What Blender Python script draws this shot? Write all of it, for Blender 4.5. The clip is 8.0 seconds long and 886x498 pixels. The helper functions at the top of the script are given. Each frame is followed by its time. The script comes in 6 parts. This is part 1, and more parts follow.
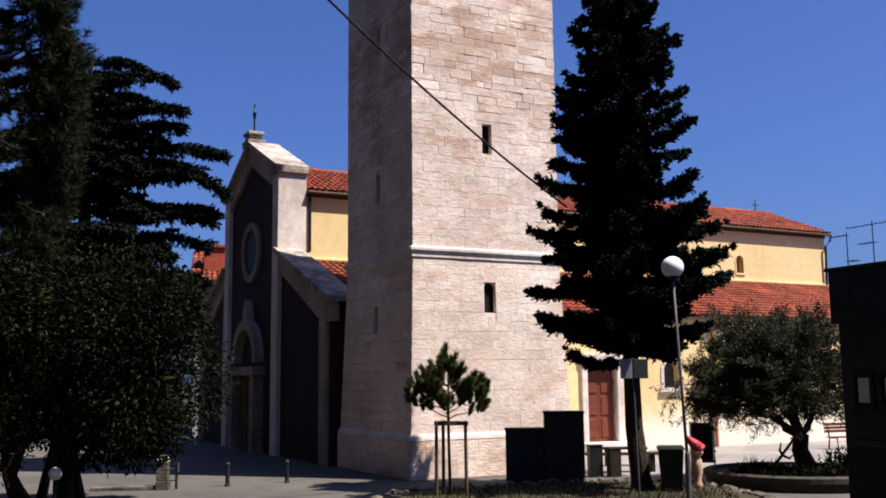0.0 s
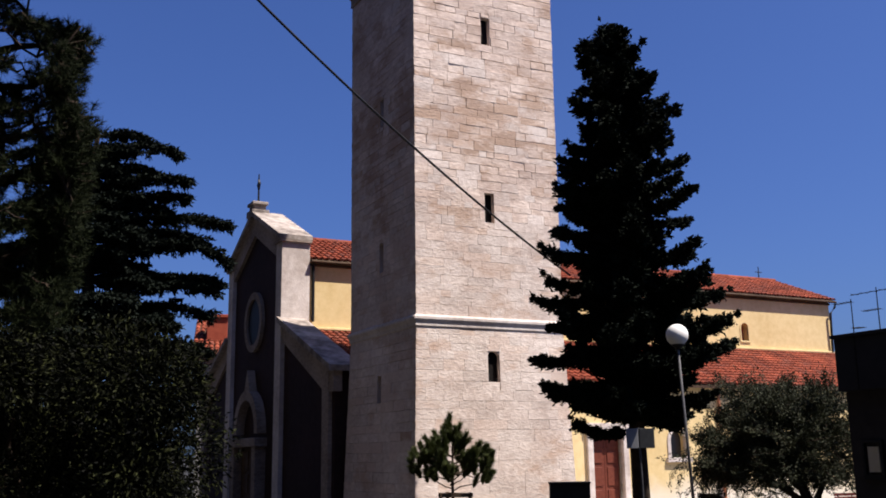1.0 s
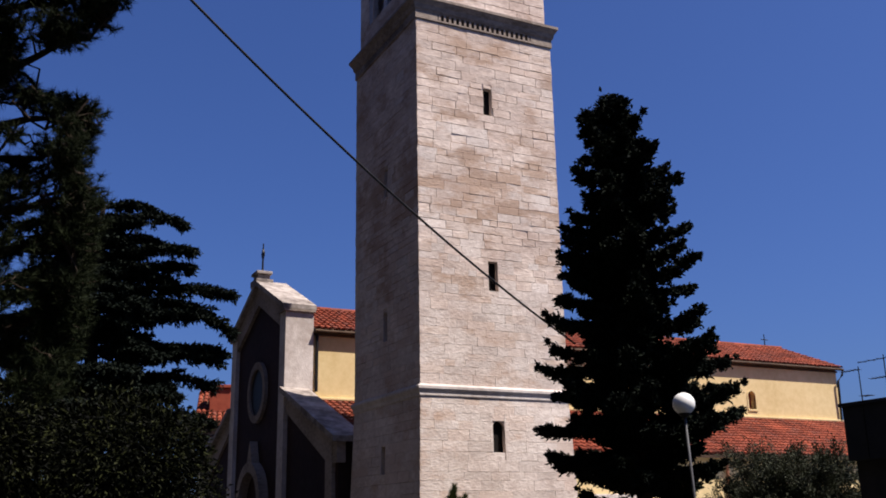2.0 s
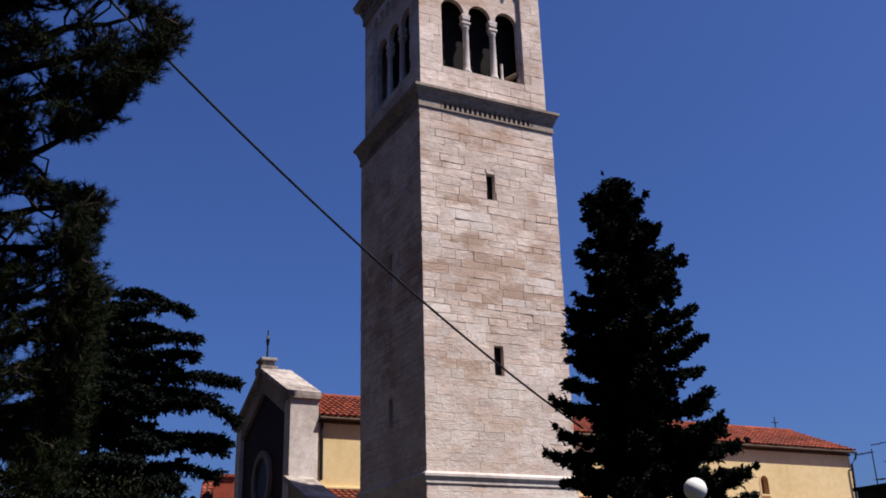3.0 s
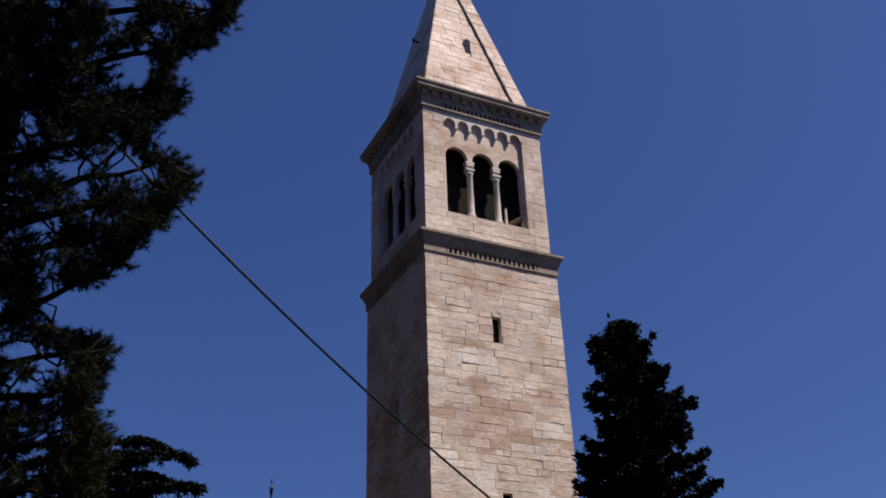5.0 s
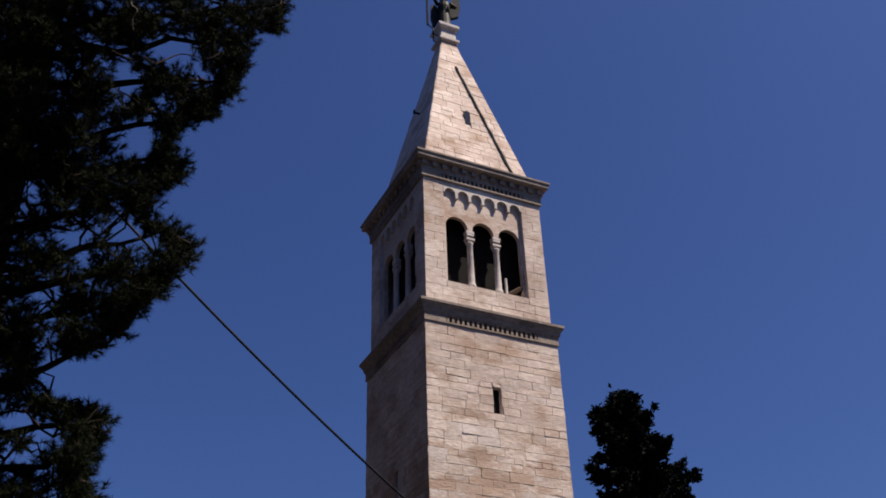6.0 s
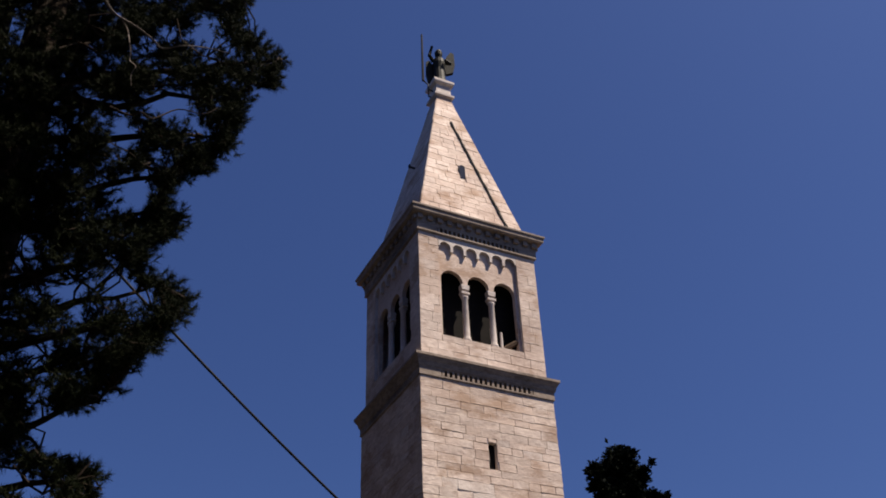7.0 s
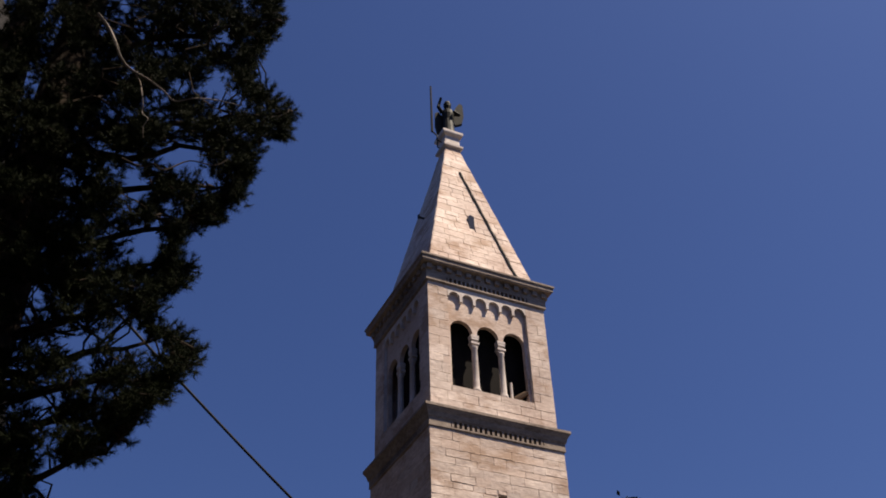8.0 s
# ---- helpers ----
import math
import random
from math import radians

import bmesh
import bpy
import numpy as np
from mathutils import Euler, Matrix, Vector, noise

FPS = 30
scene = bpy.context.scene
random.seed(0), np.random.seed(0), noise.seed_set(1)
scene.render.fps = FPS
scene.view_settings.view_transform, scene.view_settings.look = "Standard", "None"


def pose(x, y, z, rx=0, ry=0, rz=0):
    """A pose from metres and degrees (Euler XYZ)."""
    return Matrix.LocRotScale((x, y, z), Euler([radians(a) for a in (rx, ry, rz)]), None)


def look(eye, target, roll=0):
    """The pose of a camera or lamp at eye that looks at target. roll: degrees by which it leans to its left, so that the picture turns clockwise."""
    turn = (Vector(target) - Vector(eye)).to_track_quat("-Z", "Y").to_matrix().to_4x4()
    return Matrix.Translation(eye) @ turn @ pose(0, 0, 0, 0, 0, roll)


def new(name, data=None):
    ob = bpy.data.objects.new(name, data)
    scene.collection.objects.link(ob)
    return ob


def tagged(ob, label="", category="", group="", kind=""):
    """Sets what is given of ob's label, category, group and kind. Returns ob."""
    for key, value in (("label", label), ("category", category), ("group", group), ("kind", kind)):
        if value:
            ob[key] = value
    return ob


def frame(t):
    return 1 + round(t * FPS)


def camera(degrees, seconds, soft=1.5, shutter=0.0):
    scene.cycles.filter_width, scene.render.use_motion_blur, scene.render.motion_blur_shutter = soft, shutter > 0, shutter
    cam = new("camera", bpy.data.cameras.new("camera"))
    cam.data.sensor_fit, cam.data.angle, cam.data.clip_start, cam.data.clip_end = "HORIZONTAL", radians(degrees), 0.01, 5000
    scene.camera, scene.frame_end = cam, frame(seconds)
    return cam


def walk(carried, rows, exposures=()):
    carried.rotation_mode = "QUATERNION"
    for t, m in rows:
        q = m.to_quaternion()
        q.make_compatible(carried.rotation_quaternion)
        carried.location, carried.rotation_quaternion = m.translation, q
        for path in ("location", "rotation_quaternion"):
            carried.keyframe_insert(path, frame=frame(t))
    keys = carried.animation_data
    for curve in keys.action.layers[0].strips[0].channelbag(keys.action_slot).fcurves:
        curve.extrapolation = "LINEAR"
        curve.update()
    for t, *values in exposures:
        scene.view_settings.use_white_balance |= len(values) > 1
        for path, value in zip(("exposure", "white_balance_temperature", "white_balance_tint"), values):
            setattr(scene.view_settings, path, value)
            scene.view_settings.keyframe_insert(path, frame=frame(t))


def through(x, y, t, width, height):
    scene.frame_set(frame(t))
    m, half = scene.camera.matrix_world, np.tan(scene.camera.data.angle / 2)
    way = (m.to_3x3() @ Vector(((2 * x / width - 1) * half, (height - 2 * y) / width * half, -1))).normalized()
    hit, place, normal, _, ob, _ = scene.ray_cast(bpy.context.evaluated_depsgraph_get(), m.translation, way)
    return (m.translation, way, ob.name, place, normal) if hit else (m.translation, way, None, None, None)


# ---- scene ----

# ---------------------------------------------------------------- camera
EYE = 2.3
cam = camera(48.75, 8.0, soft=1.8)
ROWS = [
    (0.0, 0.064, 7.754, -0.584),
    (0.5, 0.186, 9.762, -0.740),
    (1.0, 0.209, 11.782, -0.844),
    (1.5, 0.276, 13.666, -0.858),
    (3.0, 0.550, 20.756, -1.614),
    (3.5, 0.583, 23.225, -1.750),
    (4.0, 0.618, 25.256, -2.010),
    (4.5, 0.681, 27.143, -2.106),
    (6.0, 0.478, 33.224, -2.149),
    (6.5, 0.206, 34.953, -2.318),
    (7.0, -0.024, 36.360, -2.465),
    (7.5, -0.006, 37.784, -2.490),
    (8.0, 0.509, 39.306, -2.271),
]
walk(cam, [(t, pose(0, 0, EYE, 0, 0, yaw) @ pose(0, 0, 0, 90 + pitch, 0, 0) @ pose(0, 0, 0, 0, 0, roll))
           for t, yaw, pitch, roll in ROWS],
     exposures=[(0.0, 1.12, 6700, 13), (1.5, 0.80, 6700, 13), (3.0, 0.66, 6500, 12), (3.5, 0.48, 6500, 12), (4.5, 0.42, 6750, 12), (6.5, 0.46, 7150, 12), (8.0, 0.60, 7750, 12)])

# ---------------------------------------------------------------- light
SUN_EL, SUN_AZ = 60.5, 107.0          # degrees; azimuth clockwise from +y
world = bpy.data.worlds.new("sky")
scene.world = world
world.use_nodes = True
wn = world.node_tree.nodes
sky = wn.new("ShaderNodeTexSky")
sky.sky_type = "NISHITA"
sky.sun_disc = False
sky.sun_elevation = radians(SUN_EL)
sky.sun_rotation = radians(SUN_AZ)
sky.altitude = 0.0
sky.air_density = 1.0
sky.dust_density = 2.0
sky.ozone_density = 2.5
deep = wn.new("ShaderNodeMix")
deep.data_type, deep.blend_type = "RGBA", "MULTIPLY"
deep.inputs[0].default_value = 1.0
deep.inputs[7].default_value = (0.46, 0.68, 1.26, 1)      # a deep clear summer blue
world.node_tree.links.new(sky.outputs[0], deep.inputs[6])
world.node_tree.links.new(deep.outputs[2], wn["Background"].inputs[0])
wn["Background"].inputs[1].default_value = 0.050
sun = new("sun", bpy.data.lights.new("sun", "SUN"))
sun.data.energy, sun.data.angle, sun.data.color = 5.0, radians(0.53), (1.0, 0.94, 0.86)
sd = Vector((math.sin(radians(SUN_AZ)) * math.cos(radians(SUN_EL)), math.cos(radians(SUN_AZ)) * math.cos(radians(SUN_EL)), math.sin(radians(SUN_EL))))
sun.matrix_world = look(tuple(Vector((0, 0, 40)) + sd * 60), (0, 0, 40))

# ---------------------------------------------------------------- materials


def material(name, low, high, rough=0.8, grain=6.0, spots=0.6, bump=0.3, fine=40.0, metal=0.0, pieces=0.0, warm=None, spec=0.15, bedded=0.0, stain=None, lit_foot=None, relief=0.02):
    """Two-scale mottled surface between two colours; pieces: how much single pieces differ; warm: a third colour that some pieces take."""
    m = bpy.data.materials.new(name)
    m.use_nodes = True
    nt, n = m.node_tree, m.node_tree.nodes
    bsdf = n["Principled BSDF"]
    bsdf.inputs["Roughness"].default_value = rough
    bsdf.inputs["Metallic"].default_value = metal
    bsdf.inputs["Specular IOR Level"].default_value = spec
    tc = n.new("ShaderNodeNewGeometry")
    place = tc.outputs["Position"]
    if bedded:
        mp = n.new("ShaderNodeMapping")
        mp.inputs["Scale"].default_value = (1.0, 1.0, bedded)
        nt.links.new(place, mp.inputs[0])
        place = mp.outputs[0]
    big, small = n.new("ShaderNodeTexNoise"), n.new("ShaderNodeTexNoise")
    big.inputs["Scale"].default_value, small.inputs["Scale"].default_value = spots, grain
    big.inputs["Detail"].default_value, small.inputs["Detail"].default_value = 4.0, 6.0
    small.inputs["Roughness"].default_value = 0.65
    nt.links.new(tc.outputs["Position"], big.inputs["Vector"])
    nt.links.new(place, small.inputs["Vector"])
    add = n.new("ShaderNodeMath")
    add.operation = "MULTIPLY_ADD"
    add.inputs[1].default_value = 0.5
    half = n.new("ShaderNodeMath")
    half.operation = "MULTIPLY"
    half.inputs[1].default_value = 0.5
    nt.links.new(big.outputs[0], half.inputs[0])
    nt.links.new(small.outputs[0], add.inputs[0])
    nt.links.new(half.outputs[0], add.inputs[2])
    ramp = n.new("ShaderNodeValToRGB")
    ramp.color_ramp.elements[0].position, ramp.color_ramp.elements[1].position = 0.38, 0.62
    ramp.color_ramp.elements[0].color, ramp.color_ramp.elements[1].color = (*low, 1), (*high, 1)
    nt.links.new(add.outputs[0], ramp.inputs[0])
    colour = ramp.outputs[0]
    if pieces:
        info, geo = n.new("ShaderNodeObjectInfo"), n.new("ShaderNodeNewGeometry")
        tot, fr = n.new("ShaderNodeMath"), n.new("ShaderNodeMath")
        fr.operation = "FRACT"
        nt.links.new(info.outputs["Random"], tot.inputs[0])
        nt.links.new(geo.outputs["Random Per Island"], tot.inputs[1])
        nt.links.new(tot.outputs[0], fr.inputs[0])
        lev = n.new("ShaderNodeMapRange")
        lev.inputs[3].default_value, lev.inputs[4].default_value = 1.0 - pieces, 1.0
        nt.links.new(fr.outputs[0], lev.inputs[0])
        mul = n.new("ShaderNodeMix")
        mul.data_type, mul.blend_type = "RGBA", "MULTIPLY"
        mul.inputs[0].default_value = 1.0
        nt.links.new(colour, mul.inputs[6])
        nt.links.new(lev.outputs[0], mul.inputs[7])
        colour = mul.outputs[2]
        if warm:
            k = n.new("ShaderNodeMath")
            k.operation = "MULTIPLY"
            k.inputs[1].default_value = 7.31
            k2 = n.new("ShaderNodeMath")
            k2.operation = "FRACT"
            nt.links.new(fr.outputs[0], k.inputs[0])
            nt.links.new(k.outputs[0], k2.inputs[0])
            sel = n.new("ShaderNodeMapRange")
            sel.inputs[1].default_value, sel.inputs[2].default_value = 0.72, 1.0
            sel.inputs[4].default_value = 0.6
            nt.links.new(k2.outputs[0], sel.inputs[0])
            mx = n.new("ShaderNodeMix")
            mx.data_type = "RGBA"
            nt.links.new(sel.outputs[0], mx.inputs[0])
            nt.links.new(colour, mx.inputs[6])
            mx.inputs[7].default_value = (*warm, 1)
            colour = mx.outputs[2]
    if stain:
        tint, scale, start = stain
        sm = n.new("ShaderNodeMapping")
        sm.inputs["Scale"].default_value = (1.0, 1.0, 1.7)
        nt.links.new(tc.outputs["Position"], sm.inputs[0])
        sn = n.new("ShaderNodeTexNoise")
        sn.inputs["Scale"].default_value, sn.inputs["Detail"].default_value, sn.inputs["Roughness"].default_value = scale, 7.0, 0.68
        nt.links.new(sm.outputs[0], sn.inputs["Vector"])
        sr = n.new("ShaderNodeMapRange")
        sr.inputs[1].default_value, sr.inputs[2].default_value, sr.inputs[4].default_value = start, start + 0.12, 0.75
        sz = n.new("ShaderNodeSeparateXYZ")
        nt.links.new(tc.outputs["Position"], sz.inputs[0])
        belt = n.new("ShaderNodeMapRange")
        belt.interpolation_type = "SMOOTHSTEP"
        away = n.new("ShaderNodeMath")
        away.operation = "SUBTRACT"
        away.inputs[1].default_value = 10.9
        dist = n.new("ShaderNodeMath")
        dist.operation = "ABSOLUTE"
        nt.links.new(sz.outputs[2], away.inputs[0])
        nt.links.new(away.outputs[0], dist.inputs[0])
        nt.links.new(dist.outputs[0], belt.inputs[0])
        belt.inputs[1].default_value, belt.inputs[2].default_value = 0.3, 1.6
        belt.inputs[3].default_value, belt.inputs[4].default_value = 0.10, 0.0
        sadd = n.new("ShaderNodeMath")
        nt.links.new(sn.outputs[0], sadd.inputs[0])
        nt.links.new(belt.outputs[0], sadd.inputs[1])
        nt.links.new(sadd.outputs[0], sr.inputs[0])
        sx = n.new("ShaderNodeMix")
        sx.data_type = "RGBA"
        nt.links.new(sr.outputs[0], sx.inputs[0])
        nt.links.new(colour, sx.inputs[6])
        sx.inputs[7].default_value = (*tint, 1)
        colour = sx.outputs[2]
    # paler towards the ground: overbright sunlight put into the colour
    if lit_foot:
        tint, low_z, high_z = lit_foot
        bz, bn, ba, br, bx = n.new("ShaderNodeSeparateXYZ"), n.new("ShaderNodeTexNoise"), n.new("ShaderNodeMath"), n.new("ShaderNodeMapRange"), n.new("ShaderNodeMix")
        bn.inputs["Scale"].default_value, bn.inputs["Detail"].default_value = 1.1, 6.0
        nt.links.new(tc.outputs["Position"], bn.inputs["Vector"])
        nt.links.new(tc.outputs["Position"], bz.inputs[0])
        ba.operation = "MULTIPLY_ADD"
        ba.inputs[1].default_value = 1.2
        nt.links.new(bn.outputs[0], ba.inputs[0])
        nt.links.new(bz.outputs[2], ba.inputs[2])
        br.interpolation_type = "SMOOTHSTEP"
        br.inputs[1].default_value, br.inputs[2].default_value = low_z + 0.6, high_z + 0.6
        br.inputs[3].default_value, br.inputs[4].default_value = 1.0, 0.0
        nt.links.new(ba.outputs[0], br.inputs[0])
        bx.data_type = "RGBA"
        nt.links.new(br.outputs[0], bx.inputs[0])
        nt.links.new(colour, bx.inputs[6])
        bx.inputs[7].default_value = (*tint, 1)
        colour = bx.outputs[2]
    nt.links.new(colour, bsdf.inputs["Base Color"])
    if bump:
        fn = n.new("ShaderNodeTexNoise")
        fn.inputs["Scale"].default_value, fn.inputs["Detail"].default_value = fine, 5.0
        nt.links.new(place, fn.inputs["Vector"])
        bp = n.new("ShaderNodeBump")
        bp.inputs["Strength"].default_value, bp.inputs["Distance"].default_value = bump, relief
        nt.links.new(fn.outputs[0], bp.inputs["Height"])
        nt.links.new(bp.outputs[0], bsdf.inputs["Normal"])
    return m


def leafy(name, dark, light, rough=0.5, through=0.25, spec=0.35, rare=1.0):
    """Leaves: each its own tone (rare above 1: few of the light tone), a little light passes through."""
    m = bpy.data.materials.new(name)
    m.use_nodes = True
    nt, n = m.node_tree, m.node_tree.nodes
    bsdf = n["Principled BSDF"]
    bsdf.inputs["Roughness"].default_value = rough
    bsdf.inputs["Specular IOR Level"].default_value = spec
    geo = n.new("ShaderNodeNewGeometry")
    mx = n.new("ShaderNodeMix")
    mx.data_type = "RGBA"
    few = n.new("ShaderNodeMath")
    few.operation = "POWER"
    few.inputs[1].default_value = rare
    nt.links.new(geo.outputs["Random Per Island"], few.inputs[0])
    nt.links.new(few.outputs[0], mx.inputs[0])
    mx.inputs[6].default_value, mx.inputs[7].default_value = (*dark, 1), (*light, 1)
    nt.links.new(mx.outputs[2], bsdf.inputs["Base Color"])
    tr = n.new("ShaderNodeBsdfTranslucent")
    nt.links.new(mx.outputs[2], tr.inputs[0])
    ms = n.new("ShaderNodeMixShader")
    ms.inputs[0].default_value = through
    nt.links.new(bsdf.outputs[0], ms.inputs[1])
    nt.links.new(tr.outputs[0], ms.inputs[2])
    nt.links.new(ms.outputs[0], n["Material Output"].inputs[0])
    return m


def glass_material(name, tint, rough=0.05):
    m = bpy.data.materials.new(name)
    m.use_nodes = True
    b = m.node_tree.nodes["Principled BSDF"]
    b.inputs["Base Color"].default_value = (*tint, 1)
    b.inputs["Roughness"].default_value = rough
    b.inputs["Specular IOR Level"].default_value = 0.6
    return m


STONE = material("limestone_blocks", (0.53, 0.425, 0.37), (0.79, 0.69, 0.625), 0.92, 6.0, 0.7, 0.5, 12.0, pieces=0.15, warm=(0.58, 0.44, 0.365), relief=0.03, bedded=1.8, stain=((0.46, 0.315, 0.235), 0.62, 0.535))
STONE_ROUGH = material("rough_limestone_blocks", (0.50, 0.38, 0.32), (0.82, 0.69, 0.605), 0.94, 4.5, 0.7, 0.65, 9.0, pieces=0.15, warm=(0.56, 0.425, 0.35), relief=0.026, bedded=2.4, stain=((0.385, 0.255, 0.18), 0.75, 0.51))
WEATHERED = material("weathered_grey_stone", (0.17, 0.132, 0.108), (0.36, 0.295, 0.25), 0.9, 6.0, 0.7, 0.5, 18.0, bedded=2.0)
STONE_PLAIN = material("dressed_limestone", (0.44, 0.375, 0.34), (0.68, 0.615, 0.575), 0.85, 5.0, 0.7, 0.4, 20.0)
MORTAR = material("lime_mortar", (0.52, 0.415, 0.35), (0.76, 0.65, 0.57), 0.95, 3.0, 1.3, 0.6, 25.0)
YELLOW = material("yellow_render", (0.60, 0.445, 0.215), (0.72, 0.565, 0.305), 0.9, 4.0, 0.35, 0.12, 50.0)
# yellow render whose foot is coloured paler for strong sunlight there
YELLOW_LIT_FOOT = material("yellow_render_lit_foot", (0.60, 0.445, 0.215), (0.72, 0.565, 0.305), 0.9, 4.0, 0.35, 0.12, 50.0, lit_foot=((0.70, 0.64, 0.54), 0.45, 1.65))
COPING = material("weathered_coping_stone", (0.15, 0.125, 0.11), (0.46, 0.40, 0.36), 0.9, 4.0, 1.2, 0.4, 20.0)
# darker wood tone, standing in for shade on benches and posts
SHADED_WOOD = material("shade_darkened_wood", (0.014, 0.011, 0.009), (0.035, 0.027, 0.022), 0.85, 12.0, 2.0, 0.3, 50.0)
# dark red, lowered to near black to carry the facade's shade
SHADED_RENDER = material("shaded_dark_red_render", (0.024, 0.013, 0.013), (0.045, 0.025, 0.024), 0.9, 5.0, 0.4, 0.2, 50.0)
TILE = material("clay_tiles", (0.15, 0.034, 0.020), (0.35, 0.082, 0.042), 0.85, 5.0, 0.5, 0.35, 30.0, pieces=0.5, warm=(0.14, 0.055, 0.042))
TIMBER = material("dark_timber", (0.05, 0.03, 0.02), (0.11, 0.07, 0.045), 0.75, 14.0, 1.0, 0.3, 60.0)
DOOR = material("red_brown_door_paint", (0.10, 0.026, 0.017), (0.16, 0.044, 0.027), 0.55, 10.0, 1.0, 0.15, 60.0)
BRONZE = material("dark_bronze", (0.008, 0.008, 0.008), (0.022, 0.024, 0.022), 0.6, 10.0, 2.0, 0.3, 30.0, metal=0.2)
IRON = material("dark_iron", (0.012, 0.012, 0.014), (0.03, 0.03, 0.032), 0.55, 20.0, 2.0, 0.1, 60.0, metal=0.3)
CABINET = material("dark_grey_cabinet_paint", (0.026, 0.028, 0.031), (0.044, 0.047, 0.051), 0.6, 12.0, 1.2, 0.05, 60.0)
# pavement colour held low to curb bounce light
DIMMED_PAVING = material("dimmed_pavement", (0.058, 0.054, 0.049), (0.098, 0.091, 0.084), 0.9, 1.6, 0.22, 0.35, 30.0)
# brighter copy of the pavement colour for the sunlit strip
LIT_PAVING = material("lit_tone_paving", (0.15, 0.14, 0.13), (0.25, 0.235, 0.22), 0.9, 2.0, 0.4, 0.3, 30.0)
# mostly unseen ground, coloured dark so it throws little light upwards
DARK_GROUND = material("dark_ground", (0.020, 0.020, 0.020), (0.036, 0.035, 0.034), 0.9, 6.0, 0.3, 0.4, 60.0)
SOIL = material("dry_soil_and_grass", (0.022, 0.018, 0.012), (0.055, 0.047, 0.028), 0.95, 5.0, 0.8, 0.6, 20.0)
ROCK = material("rough_edging_stone", (0.06, 0.05, 0.04), (0.17, 0.145, 0.12), 0.9, 8.0, 2.0, 0.6, 25.0, pieces=0.35)
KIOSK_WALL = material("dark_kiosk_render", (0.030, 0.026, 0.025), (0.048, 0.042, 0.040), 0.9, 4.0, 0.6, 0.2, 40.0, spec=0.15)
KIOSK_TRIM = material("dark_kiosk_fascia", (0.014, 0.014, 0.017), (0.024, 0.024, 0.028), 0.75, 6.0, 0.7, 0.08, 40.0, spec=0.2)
BARK = material("grey_brown_bark", (0.016, 0.011, 0.008), (0.052, 0.036, 0.026), 0.95, 9.0, 1.5, 0.9, 14.0)
TWIG = material("pale_dead_twig", (0.10, 0.08, 0.065), (0.26, 0.22, 0.19), 0.9, 12.0, 2.0, 0.3, 30.0)
STAKE = material("weathered_stake_wood", (0.050, 0.032, 0.022), (0.11, 0.075, 0.050), 0.85, 12.0, 2.0, 0.3, 50.0)
GLOBE = material("milky_lamp_globe", (0.70, 0.69, 0.66), (0.82, 0.81, 0.78), 0.3, 5.0, 1.0, 0.0, 20.0)
STEEL = material("dull_painted_steel", (0.055, 0.055, 0.060), (0.10, 0.10, 0.105), 0.6, 14.0, 2.0, 0.05, 60.0, metal=0.2)
SIGN_GREY = material("pale_grey_sign", (0.16, 0.165, 0.18), (0.22, 0.225, 0.24), 0.6, 9.0, 2.0, 0.03, 40.0)
BIN = material("dark_green_bin_plastic", (0.010, 0.013, 0.012), (0.020, 0.024, 0.022), 0.5, 10.0, 2.0, 0.03, 60.0)
CONCRETE = material("planter_concrete", (0.028, 0.025, 0.022), (0.060, 0.054, 0.048), 0.9, 6.0, 1.0, 0.4, 30.0)
RED_PAINT = material("red_paint", (0.42, 0.030, 0.045), (0.58, 0.055, 0.075), 0.45, 10.0, 2.0, 0.03, 40.0)
BEIGE = material("beige_painted_plaster", (0.36, 0.24, 0.17), (0.50, 0.36, 0.27), 0.7, 8.0, 2.0, 0.1, 40.0)
BENCH_RED = material("red_stained_planks", (0.08, 0.020, 0.016), (0.13, 0.034, 0.026), 0.6, 12.0, 2.0, 0.1, 50.0)
CANVAS = material("dark_sling_canvas", (0.010, 0.008, 0.007), (0.020, 0.017, 0.015), 0.9, 20.0, 2.0, 0.2, 80.0)
PAPER = material("pale_notice_paper", (0.55, 0.48, 0.34), (0.66, 0.59, 0.44), 0.6, 5.0, 3.0, 0.0, 40.0)
HOUSE_WALL = material("grey_house_render", (0.20, 0.19, 0.20), (0.29, 0.28, 0.29), 0.9, 4.0, 0.5, 0.2, 40.0)
# very dark so that the added blocking walls bounce little light
BLOCKER_DARK = material("dark_blocker_surface", (0.022, 0.020, 0.019), (0.038, 0.035, 0.033), 0.9, 4.0, 0.5, 0.2, 40.0)
# near-black colour that stands in for unlit interiors
INNER_DARK = material("inner_dark", (0.006, 0.005, 0.005), (0.012, 0.010, 0.009), 0.95, 9.0, 1.0, 0.2, 40.0)
BRICK_RED = material("red_chimney_render", (0.24, 0.05, 0.030), (0.34, 0.08, 0.045), 0.9, 6.0, 1.0, 0.2, 40.0)
TERRACOTTA = material("terracotta", (0.34, 0.13, 0.07), (0.46, 0.20, 0.11), 0.8, 8.0, 2.0, 0.1, 40.0)
LEAD_GLASS = material("dark_leaded_glass", (0.012, 0.012, 0.014), (0.022, 0.022, 0.025), 0.6, 9.0, 2.0, 0.2, 12.0, spec=0.15)
WINDOW_GLASS = glass_material("dark_window_glass", (0.03, 0.028, 0.03), 0.08)
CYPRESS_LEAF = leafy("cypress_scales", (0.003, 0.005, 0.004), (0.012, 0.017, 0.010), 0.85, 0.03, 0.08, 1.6)
